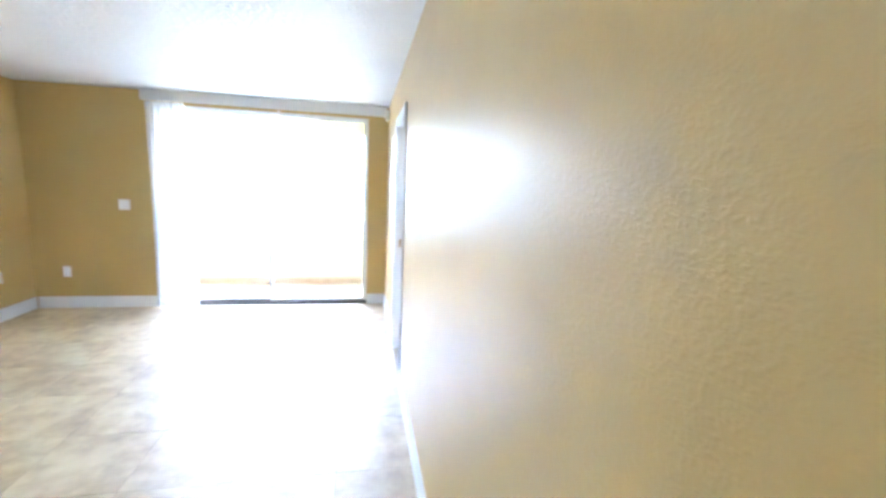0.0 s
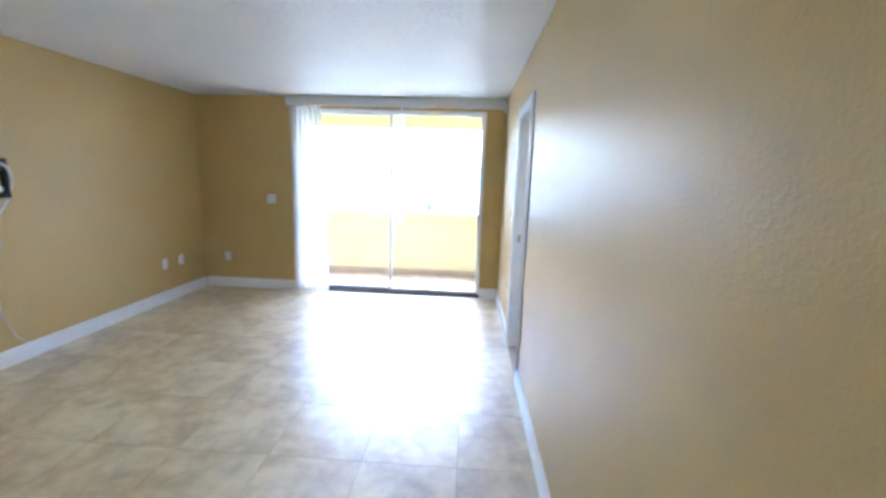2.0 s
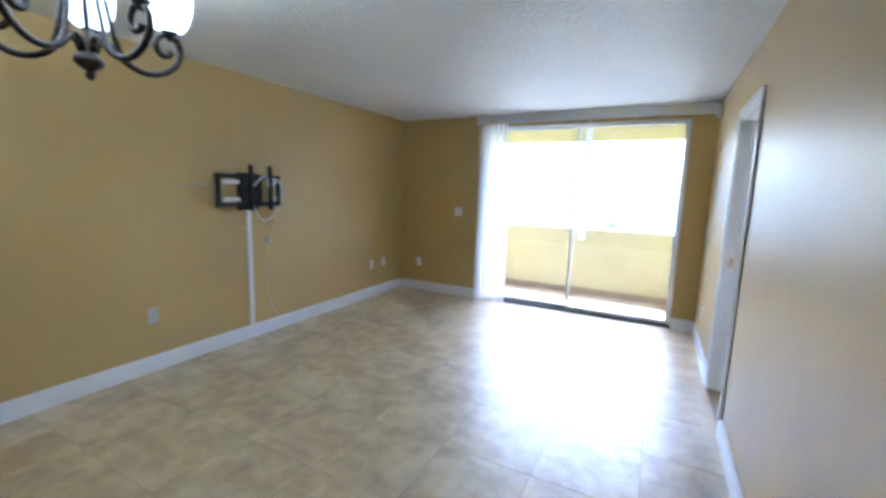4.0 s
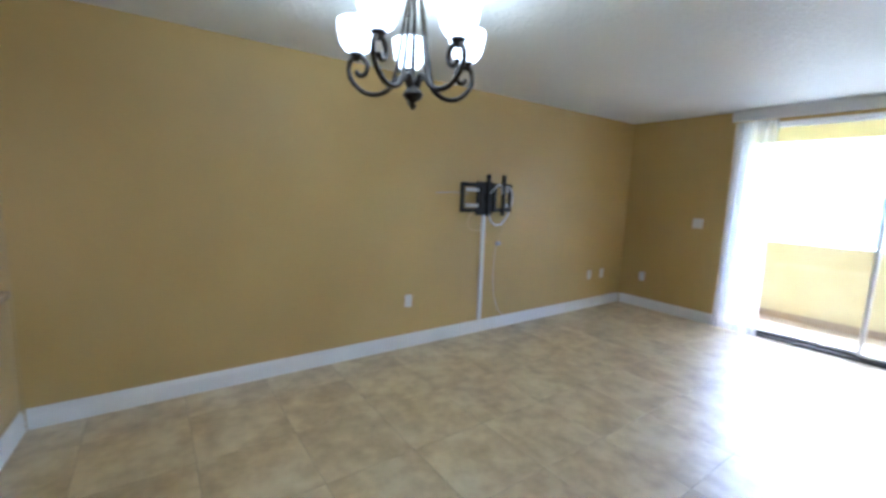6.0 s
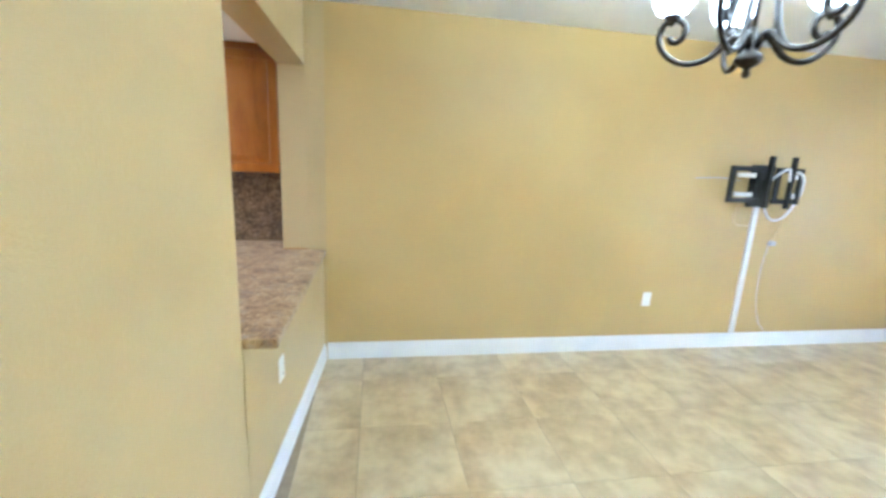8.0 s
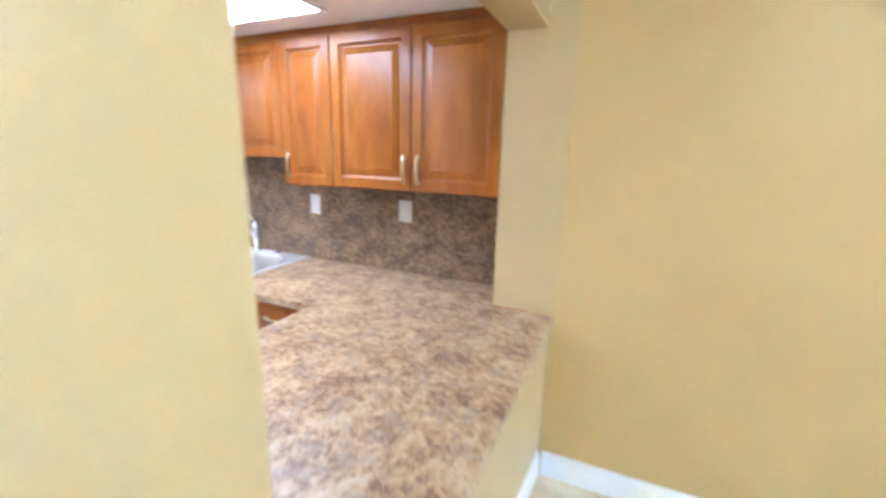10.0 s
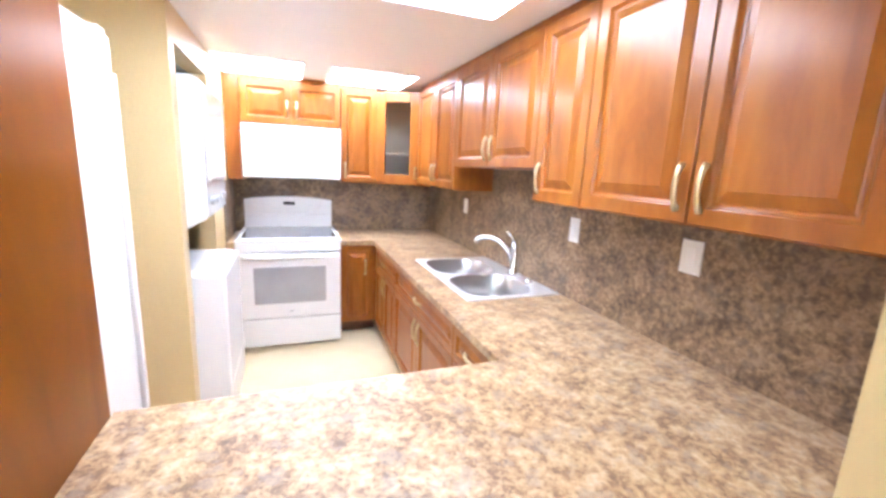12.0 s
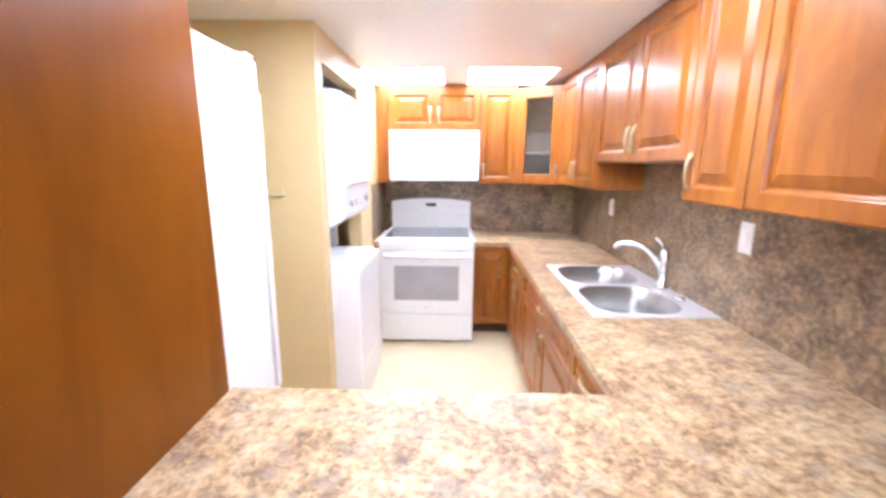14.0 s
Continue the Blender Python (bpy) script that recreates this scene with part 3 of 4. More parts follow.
for i, (x, y, h, c) in enumerate([(-17, 40, 4.3, 1.6), (-10.5, 46, 4.1, 1.5), (-5.0, 54, 3.8, 1.5), (5, 46, 4.0, 1.6), (-26, 50, 3.6, 2.0)]):
    tree(x, y, h, c, i + 3)


def far_house(x, y, w, d, h, seed):
    hs = thing("apartment_building", (x, y, -6), "pale rendered apartment block beyond the trees", "building", "buildings beyond the balcony")
    part("wall", box(x - w / 2, x + w / 2, y, y + d, -6, -6 + h), M_FACADE, hs)
    part("roof", box(x - w / 2 - 0.5, x + w / 2 + 0.5, y - 0.5, y + d + 0.5, -6 + h, -5.5 + h, 0.05), M_ROOF, hs)
    for r in range(int(h // 3)):
        for k in range(int(w // 4)):
            wx = x - w / 2 + 2 + k * 4
            part("window", boxes((wx - 0.8, wx + 0.8, y - 0.06, y + 0.02, -4.9 + r * 3, -3.5 + r * 3), bevel=0.03), M_FARGLASS, hs)


far_house(-34, 70, 30, 14, 9, 1)
far_house(4, 85, 36, 14, 9, 2)

# ---------------------------------------------------------------- living room things


def wall_plate(name, label, category, m, w=0.075, h=0.118, style="outlet", group="wall plates"):
    """A bevelled cover plate with sockets or rockers; m maps (along, out, up) from its middle."""
    at = m.translation
    pl = thing(name, at, label, category, group)
    mm = m @ Matrix.Translation((-w / 2, 0, -h / 2))
    part("plate", framed(w, h, [(0, 0.003), (0.004, 0.006)], mm), M_PLATE, pl)

    def bits(rows, mat, nm):
        for u0, u1, v0, v1, o in rows:
            mi = m @ Matrix.Translation((u0, 0.0058, v0))
            part(nm, framed(u1 - u0, v1 - v0, [(0, o), (0.001, o + 0.001)], mi), mat, pl)
    if style == "outlet":
        bits([(-0.017, 0.017, 0.008, 0.042, 0.002), (-0.017, 0.017, -0.042, -0.008, 0.002)], M_TRIM, "socket")
        bits([(-0.008, -0.005, 0.02, 0.032, 0.0031), (0.005, 0.008, 0.02, 0.032, 0.0031), (-0.008, -0.005, -0.03, -0.018, 0.0031), (0.005, 0.008, -0.03, -0.018, 0.0031)], M_SLOT, "slot")
    elif style == "switch":
        n = max(1, round(w / 0.07))
        for k in range(n):
            c = (k - (n - 1) / 2) * 0.046
            bits([(c - 0.016, c + 0.016, -0.033, 0.033, 0.004)], M_TRIM, "rocker")
    else:
        bits([(-0.006, 0.006, -0.006, 0.006, 0.006)], M_BRASS, "socket")
    return pl


on_long = lambda y, z: facing((LW, y, z), (0, -1, 0), (1, 0, 0))
on_glass = lambda x, z: facing((x, GW, z), (-1, 0, 0), (0, -1, 0))
on_door = lambda y, z: facing((0, y, z), (0, 1, 0), (-1, 0, 0))
on_pony = lambda x, z: facing((x, -0.02 - (x - LW) / (JL - LW) * 0.096 + 0.001, z), Vector((1, -0.063, 0)).normalized(), Vector((0.063, 1, 0)).normalized())
on_kside = lambda y, z: facing((KW + 0.012, y, z), (0, -1, 0), (1, 0, 0))
wall_plate("power_outlet", "white duplex power outlet on the tan wall", "outlet", on_long(2.595, 0.45), group="outlets")
wall_plate("power_outlet", "white duplex power outlet on the tan wall", "outlet", on_long(5.365, 0.447), group="outlets")
wall_plate("cable_outlet", "white cable wall plate beside a power outlet", "outlet", on_long(5.64, 0.447), style="cable", group="outlets")
wall_plate("power_outlet", "white power outlet beside the room corner", "outlet", on_glass(-3.58, 0.42), group="outlets")
wall_plate("light_switch", "white double light switch beside the balcony door", "switch", on_glass(-2.955, 1.195), 0.115, 0.118, "switch")
wall_plate("power_outlet", "white power outlet beside the balcony door", "outlet", on_door(5.55, 0.36), group="outlets")
wall_plate("power_outlet", "white power outlet on the cream half wall", "outlet", on_pony(-2.80, 0.51), group="outlets")
sensor = thing("alarm_sensor", (0, 5.9, 2.36), "small white alarm sensor high on the wall", "sensor")
part("case", box(-0.05, 0.0, 5.86, 5.94, 2.29, 2.41, 0.012, 3), M_PLATE, sensor)
part("lens", lathe([(0.001, -0.018), (0.018, -0.012), (0.022, 0.0), (0.018, 0.012), (0.001, 0.018)], (-0.05, 5.9, 2.34), 12), M_TRIM, sensor)

# swing-arm bracket with two upright rails and its cable duct
mt = thing("tv_bracket", (LW, 3.45, 1.42), "black metal swivel TV wall bracket with no TV on it", "TV bracket")
part("wall_plate", boxes((LW, LW + 0.03, 3.36, 3.56, 1.25, 1.59), bevel=0.003), M_BLACK, mt)
part("arm", boxes((LW + 0.02, LW + 0.10, 3.43, 3.47, 1.40, 1.47), bevel=0.004), M_BLACK, mt)
part("side_frame", boxes((LW + 0.06, LW + 0.085, 3.11, 3.40, 1.535, 1.575), (LW + 0.06, LW + 0.085, 3.11, 3.40, 1.285, 1.325), (LW + 0.06, LW + 0.085, 3.11, 3.15, 1.325, 1.535), (LW + 0.06, LW + 0.085, 3.36, 3.40, 1.325, 1.535), bevel=0.004), M_BLACK, mt)
part("side_frame", boxes((LW + 0.06, LW + 0.085, 3.53, 3.78, 1.535, 1.575), (LW + 0.06, LW + 0.085, 3.53, 3.78, 1.285, 1.325), (LW + 0.06, LW + 0.085, 3.74, 3.78, 1.325, 1.535), (LW + 0.06, LW + 0.085, 3.53, 3.57, 1.325, 1.535), bevel=0.004), M_BLACK, mt)
for y in (3.42, 3.63):
    part("rail", boxes((LW + 0.085, LW + 0.12, y, y + 0.03, 1.25, 1.66), bevel=0.004), M_BLACK, mt)
for z in (1.335, 1.488):
    for y0, y1 in ((3.175, 3.335), (3.655, 3.735)):
        part("cross_bar", boxes((LW + 0.064, LW + 0.080, y0, y1, z, z + 0.034), bevel=0.002), M_PLATE, mt, "short white bar")
duct = thing("cable_duct", (LW, 3.46, 0.13), "white plastic cable duct from bracket to baseboard", "cable duct")
part("cover", boxes((LW, LW + 0.02, 3.445, 3.49, 0.13, 1.32), bevel=0.004), M_PLATE, duct)


def cable(points, radius, material, label):
    """A limp cord through a few points."""
    ob = thing("cable", points[0], label, "cable", "cables at the TV bracket")
    part("cord", tube(spline(points), radius, 7), material, ob, smooth=True)
    return ob


CX = LW + 0.05
cable([(CX - 0.02, 3.47, 1.42), (CX + 0.08, 3.50, 1.53), (CX + 0.09, 3.57, 1.56), (CX + 0.08, 3.60, 1.47)], 0.009, M_PLATE, "white cable looped over the bracket's rails")
cable([(CX - 0.02, 3.50, 1.33), (CX, 3.53, 1.20), (CX, 3.61, 1.145), (CX, 3.71, 1.18), (CX + 0.01, 3.78, 1.30), (CX + 0.03, 3.795, 1.43), (CX + 0.05, 3.75, 1.52), (CX + 0.05, 3.66, 1.55)], 0.009, M_PLATE, "white cable hanging in a loop from the bracket")
plugged = cable([(LW + 0.03, 3.74, 1.30), (LW + 0.012, 3.75, 1.15), (LW + 0.010, 3.70, 1.0), (LW + 0.012, 3.68, 0.965)], 0.004, M_KWALL, "thin beige cable with a grey plug hanging from the bracket")
part("plug", box(LW + 0.003, LW + 0.033, 3.655, 3.71, 0.925, 0.965, 0.006), M_GREYPL, plugged, "small grey plug")
cable([(LW + 0.012, 3.665, 0.94), (LW + 0.008, 3.64, 0.70), (LW + 0.008, 3.66, 0.42), (LW + 0.010, 3.73, 0.22), (LW + 0.020, 3.80, 0.14)], 0.0022, M_TRIM, "thin white cable hanging down to the baseboard")
cable([(LW + 0.02, 3.25, 1.46), (LW + 0.006, 3.10, 1.475), (LW + 0.006, 2.95, 1.47), (LW + 0.006, 2.86, 1.465)], 0.004, M_GREYPL, "thin grey wire stub sticking out beside the bracket")
cable([(LW + 0.02, 3.30, 1.29), (LW + 0.008, 3.26, 1.18), (LW + 0.008, 3.31, 1.10), (LW + 0.008, 3.43, 1.09)], 0.005, M_KWALL, "thin beige cable loop under the bracket")

# valance, sheer curtain and the loose blind vane
val = thing("valance", (-1.4, GW - 0.05, 2.35), "white blind head rail along the top of the balcony door", "head rail")
part("rail", boxes((-2.68, -0.05, GW - 0.056, GW - 0.001, 2.36, 2.40), bevel=0.004), M_TRIM, val)
part("lip", boxes((-2.70, -0.03, GW - 0.07, GW - 0.058, 2.355, CZ - 0.002), (-2.70, -2.688, GW - 0.058, GW - 0.001, 2.355, CZ - 0.002), (-0.042, -0.03, GW - 0.058, GW - 0.001, 2.355, CZ - 0.002), bevel=0.002), M_CEIL, val)


def curtain(x0, x1, z0, z1, folds, label):
    ob = thing("sheer_curtain", ((x0 + x1) / 2, GW - 0.05, z0), label, "curtain")
    nx, nz = folds * 10, 14
    verts, faces = [], []
    for j in range(nz + 1):
        s = j / nz
        for i in range(nx + 1):
            u = i / nx
            spread = 1.0 + 0.16 * (1 - s)
            x = x0 + (x1 - x0) * u * spread
            y = GW - 0.05 + (0.022 + 0.012 * (1 - s)) * math.sin(2 * math.pi * folds * u + 0.7 * math.sin(3 * s)) + 0.01 * math.sin(13 * u + 4 * s)
            verts.append((x - ob.location.x, y - ob.location.y, z0 + (z1 - z0) * s - z0))
    for j in range(nz):
        for i in range(nx):
            a = j * (nx + 1) + i
            faces.append((a, a + 1, a + nx + 2, a + nx + 1))
    me = bpy.data.meshes.new("cloth")
    me.from_pydata(verts, [], faces)
    me.materials.append(M_SHEER)
    for p in me.polygons:
        p.use_smooth = True
    cl = new("cloth", me)
    cl.parent = ob


curtain(-2.66, -2.27, 0.01, 2.345, 6, "gathered white sheer curtain beside the balcony door")
vane = thing("blind_vane", (-1.27, GW - 0.04, 0.93), "single white vertical blind vane hanging alone", "blind")
part("slat", boxes((-1.31, -1.235, GW - 0.042, GW - 0.040, 0.94, 2.30)), M_VANE, vane)
part("clip", boxes((-1.285, -1.26, GW - 0.046, GW - 0.036, 2.30, 2.345), bevel=0.002), M_PLATE, vane)

# chandelier with five scrolled arms
CHX, CHY, CHZ = -2.31, 1.647, 1.84
ch = thing("chandelier", (CHX, CHY, CZ), "dark bronze five-arm chandelier with lit frosted glass bowls", "chandelier")
part("canopy", lathe([(0.01, -0.05), (0.03, -0.045), (0.065, -0.02), (0.07, -0.004), (0.07, 0.0)], (CHX, CHY, CZ)), M_IRON, ch, smooth=True)
part("stem", tube([(CHX, CHY, CHZ + 0.10), (CHX, CHY, CZ - 0.04)], 0.007, 10), M_IRON, ch, smooth=True)
part("hub", lathe([(0.003, 0.0), (0.013, 0.008), (0.015, 0.02), (0.009, 0.03), (0.034, 0.045), (0.046, 0.06), (0.040, 0.078), (0.024, 0.088), (0.022, 0.10), (0.014, 0.12), (0.010, 0.17)], (CHX, CHY, CHZ), 20), M_IRON, ch, smooth=True)
R0 = 0.265
for k in range(5):
    a = radians(72 * k + 10)
    ca, sa = math.cos(a), math.sin(a)
    P = lambda r, z: (CHX + r * ca, CHY + r * sa, CHZ + z)
    arm = [P(0.02, 0.10), P(0.035, 0.135), P(0.06, 0.14), P(0.085, 0.115), P(0.115, 0.085), P(0.16, 0.066), P(0.21, 0.068), P(0.255, 0.092), P(0.289, 0.13), P(0.301, 0.17), P(0.292, 0.209), P(0.266, 0.229), P(0.234, 0.222), P(0.214, 0.195), P(0.217, 0.165), P(0.236, 0.147), P(0.258, 0.152), P(0.266, 0.168)]
    am = part("arm", tube(spline(arm, 3), 0.0112, 8), M_IRON, ch, smooth=True)
    part("rod", tube(spline([P(0.125, 0.082), P(0.098, 0.115), P(0.080, 0.17), P(0.066, 0.25), P(0.052, 0.34), P(0.036, 0.44), P(0.012, 0.54)], 4), 0.0085, 8), M_IRON, ch, smooth=True)
    c = P(R0, 0.208)
    part("cup", lathe([(0.008, 0.0), (0.012, 0.008), (0.030, 0.028), (0.032, 0.034), (0.02, 0.036)], c, 18), M_IRON, am, smooth=True)
    part("shade", lathe([(0.030, 0.034), (0.052, 0.046), (0.070, 0.074), (0.080, 0.112), (0.086, 0.158), (0.085, 0.170), (0.081, 0.170), (0.076, 0.112), (0.064, 0.076), (0.047, 0.052), (0.020, 0.040)], c, 24, close=False), M_SHADE, am, "lit frosted white glass bowl", True)
    lp = new("bulb", bpy.data.lights.new("bulb", "POINT"))
    lp.data.energy, lp.data.color, lp.data.shadow_soft_size = 0.17, (0.98, 1.0, 0.77), 0.03
    lp.location = (c[0], c[1], c[2] + 0.165)

# ---------------------------------------------------------------- kitchen: worktops
wt = thing("worktop", (-3.3, -1.0, CT), "mottled brown and beige stone-look laminate worktop", "worktop")

SX0, SX1, SY0, SY1 = -4.182, -3.632, -2.63, -1.685
part("peninsula_top", box(LW + 0.021, JL - 0.003, PF, 0.0, CT - 0.038, CT, 0.004, 2), M_COUNTER, wt)
part("peninsula_top", boxes((JR + 0.003, JL - 0.003, PB - 0.002, PF + 0.004, CT - 0.038, CT), (KW + 0.012, -2.363, -1.06, PB - 0.002, CT - 0.038, CT)), M_COUNTER, wt)
EX = -3.485
for x0, x1, y0, y1 in ((KW + 0.012, EX, SY1 - 0.02, -1.06), (KW + 0.012, SX0 + 0.02, SY0 + 0.02, SY1 - 0.02), (SX1 - 0.02, EX, SY0 + 0.02, SY1 - 0.02), (KW + 0.012, EX, -3.43, SY0 + 0.02)):
    part("side_top", boxes((x0, x1, y0, y1, CT - 0.038, CT)), M_COUNTER, wt)
part("back_top", boxes((KW + 0.012, -3.195, KB + 0.012, -3.43, CT - 0.038, CT)), M_COUNTER, wt)
part("stove_side_top", boxes((-2.395, LX, KB + 0.012, -3.43, CT - 0.038, CT)), M_COUNTER, wt)
solid("trim_pass_end", boxes((JR + 0.0005, JR + 0.006, PB + 0.004, PF - 0.004, CT + 0.0005, CT + 0.007), bevel=0.002), M_WOODX, "thin honey wood bead where worktop meets jamb", "trim", "structure")
splash = thing("backsplash", (KW, -2.2, CT), "dark mottled stone-look laminate backsplash", "backsplash")
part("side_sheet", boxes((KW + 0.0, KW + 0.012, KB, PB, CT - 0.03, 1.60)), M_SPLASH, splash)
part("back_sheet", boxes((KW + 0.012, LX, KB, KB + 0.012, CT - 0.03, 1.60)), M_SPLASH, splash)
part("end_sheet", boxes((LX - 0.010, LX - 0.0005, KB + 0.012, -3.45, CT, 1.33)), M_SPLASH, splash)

# ---------------------------------------------------------------- kitchen: wall cabinets
side = lambda y, z: facing((FX, y, z), (0, -1, 0), (1, 0, 0))
back = lambda x, z: facing((x, BY, z), (-1, 0, 0), (0, 1, 0))
TOP = 2.142
G = "wall cabinets"


def side_upper(y0, y1, z, splits, pulls, label):
    """y0 nearer the pass-through; splits: door edges along the run."""
    doors = []
    for (a, c), hp in zip(zip(splits, splits[1:]), pulls):
        w, h = a - c - 0.006, TOP - z - 0.012
        doors.append(("door", side(a - 0.003, z + 0.006), w, h, (0.035 if hp == "n" else w - 0.035, 0.105) if hp else None, True))
    cabinet("wall_cabinet", label, (KW + 0.013, FX, y1 + 0.001, y0 - 0.001, z, TOP), doors, G)


side_upper(-0.295, -1.22, 1.372, [-0.295, -0.745, -1.22], ["f", "n"], "honey wood wall cabinet with two raised-panel doors")
side_upper(-1.22, -1.565, 1.368, [-1.22, -1.565], ["f"], "narrow honey wood wall cabinet with one raised-panel door")
side_upper(-1.565, -2.58, 1.515, [-1.565, -2.07, -2.58], ["f", "n"], "short honey wood wall cabinet above the sink")
side_upper(-2.58, -3.49, 1.352, [-2.58, -3.03, -3.49], ["f", "n"], "honey wood wall cabinet with two raised-panel doors")


def back_upper(x0, x1, z, splits, pulls, label, ph=0.105):
    doors = []
    for (a, c), hp in zip(zip(splits, splits[1:]), pulls):
        w, h = a - c - 0.006, TOP - z - 0.012
        doors.append(("door", back(a - 0.003, z + 0.006), w, h, (0.035 if hp == "n" else w - 0.035, ph) if hp else None, True))
    cabinet("wall_cabinet", label, (x1 + 0.001, x0 - 0.001, KB + 0.013, BY, z, TOP), doors, G)


back_upper(-2.325, -2.44, 1.335, [-2.325], [], "plain honey wood filler cabinet beside the microwave")
back_upper(-2.44, -3.235, 1.795, [-2.44, -2.837, -3.235], ["f", "n"], "low honey wood wall cabinet above the microwave", 0.12)
back_upper(-3.235, -3.555, 1.335, [-3.235, -3.555], ["n"], "honey wood wall cabinet with one raised-panel door")
# corner cabinet with a glazed diagonal door
cc = thing("corner_cabinet", (-3.9, -3.8, 1.335), "honey wood corner wall cabinet with a glazed door", "cabinet", G)
A, B = Vector((-3.558, BY, 0)), Vector((FX, -3.492, 0))
D = (B - A)
DW = D.length
DM = facing((A.x, A.y, 1.341), D.normalized(), Vector((D.y, -D.x, 0)).normalized())
if (DM.to_3x3() @ Vector((0, 1, 0))).dot(Vector((1, 1, 0))) < 0:
    DM = facing((A.x, A.y, 1.341), D.normalized(), Vector((-D.y, D.x, 0)).normalized())
plan = [(A.x, A.y), (B.x, B.y), (KW + 0.014, B.y), (KW + 0.014, KB + 0.014), (A.x, KB + 0.014)]
part("bottom", prism(plan, 1.335, 1.355), M_WOOD, cc)
part("top", prism(plan, TOP - 0.02, TOP), M_WOOD, cc)
part("shelf", prism(plan, 1.60, 1.615), M_MELAMINE, cc)
part("back", boxes((KW + 0.013, KW + 0.025, KB + 0.014, B.y, 1.355, TOP - 0.02), (KW + 0.025, A.x, KB + 0.014, KB + 0.026, 1.355, TOP - 0.02)), M_MELAMINE, cc)
H = TOP - 1.335 - 0.012


def rim(w, h, b, m, depth=0.02):
    bm = bmesh.new()
    for u0, u1, v0, v1 in ((0, b, 0, h), (w - b, w, 0, h), (b, w - b, 0, b), (b, w - b, h - b, h)):
        merge(bm, framed(u1 - u0, v1 - v0, [(0, depth - 0.004), (0.004, depth)], m @ Matrix.Translation((u0, 0, v0))))
    return bm


dr = part("door", rim(DW - 0.004, H, 0.084, DM), M_WOOD, cc)
gl = part("pane", framed(DW - 0.172, H - 0.168, [(0, 0.004)], DM @ Matrix.Translation((0.084, 0.006, 0.084))), M_GLASS, dr, "clear glass")
gl.visible_shadow = False
part("handle", pull(DM, DW - 0.03, 0.105, 0.10), M_BRASS, dr, "antique brass arched pull", True)
fil = solid("cabinet_filler", boxes((FX - 0.05, FX - 0.004, -3.49, -0.295, TOP, KC), (-3.556, -2.325, BY - 0.05, BY - 0.004, TOP, KC)), M_WOOD, "honey wood filler strip between cabinets and ceiling", "trim", "structure")

# ---------------------------------------------------------------- kitchen: base cabinets
BF = EX - 0.03
TK, BT = 0.10, CT - 0.0385
bside = lambda y, z: facing((BF, y, z), (0, -1, 0), (1, 0, 0))
bback = lambda x, z: facing((x, -3.455, z), (-1, 0, 0), (0, 1, 0))


def base_side(y0, y1, drawers, doors, label, low=False):
    rows, dz = [], BT - 0.165
    for a, c in zip(drawers, drawers[1:]):
        w = a - c - 0.006
        rows.append(("drawer", bside(a - 0.003, dz), w, 0.155, (w / 2, 0.078), False))
    for i, (a, c) in enumerate(zip(doors, doors[1:])):
        w = a - c - 0.006
        rows.append(("door", bside(a - 0.003, TK + 0.01), w, dz - TK - 0.018, ((w - 0.035 if i == 0 else 0.035), dz - TK - 0.12), True))
    body = (KW + 0.013, BF, y1 + 0.001, y0 - 0.001, TK, BT if not low else 0.60)
    cb = cabinet("base_cabinet", label, body, rows, "base cabinets", boxes((BF - 0.02, BF, y1 + 0.001, y0 - 0.001, 0.6, BT), (KW + 0.013, BF, y1 + 0.001, y0 - 0.001, TK, 0.6), bevel=0.001) if low else None)
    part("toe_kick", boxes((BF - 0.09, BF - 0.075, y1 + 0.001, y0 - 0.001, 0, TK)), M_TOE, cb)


base_side(-1.07, -1.52, [-1.10, -1.52], [-1.10, -1.52], "honey wood base cabinet with one drawer")
base_side(-1.52, -2.66, [-1.52, -2.66], [-1.52, -2.09, -2.66], "honey wood sink base cabinet with two doors", True)
base_side(-2.66, -3.44, [-2.66, -3.36], [-2.66, -3.01, -3.36], "honey wood base cabinet with a drawer and two doors")
bc = cabinet("base_cabinet", "honey wood corner base cabinet beside the stove", (BF, -3.196, KB + 0.013, -3.455, TK, BT), [("door", bback(-3.205, TK + 0.01), 0.285, BT - TK - 0.02, (0.21, 0.50), True)], "base cabinets")
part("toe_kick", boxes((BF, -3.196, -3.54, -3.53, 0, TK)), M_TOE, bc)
cb = cabinet("base_cabinet", "narrow honey wood filler cabinet beside the stove", (-2.394, LX, KB + 0.013, -3.455, 0.0, BT), [], "base cabinets")
cb = cabinet("peninsula_cabinet", "honey wood base cabinet under the peninsula worktop", (BF, -2.377, -1.03, PB - 0.003, 0.0, BT), [], "base cabinets")

# tall side panel unit, refrigerator
pt = thing("pantry_cabinet", (-2.1, -0.66, 0), "tall cherry-brown wooden pantry cabinet side", "cabinet")
part("front_panel", box(-2.361, -2.343, -1.045, PB - 0.002, 0.0, KC - 0.004, 0.0015), M_PANEL, pt)
part("side_panel", box(-2.3425, -1.72, -1.045, -1.027, 0.0, KC - 0.004, 0.0015), M_PANEL, pt)
part("side_panel", box(-2.3425, -1.72, PB - 0.020, PB - 0.002, 0.0, KC - 0.004, 0.0015), M_PANEL, pt)
part("back_panel", box(-1.74, -1.722, -1.0265, PB - 0.0205, 0.0, KC - 0.004, 0.0015), M_PANEL, pt)
part("top_panel", box(-2.3425, -1.7405, -1.0265, PB - 0.0205, KC - 0.022, KC - 0.004, 0.0015), M_PANEL, pt)
rf = thing("refrigerator", (-1.9, -1.36, 0), "tall white refrigerator beside the wooden pantry panel", "refrigerator")
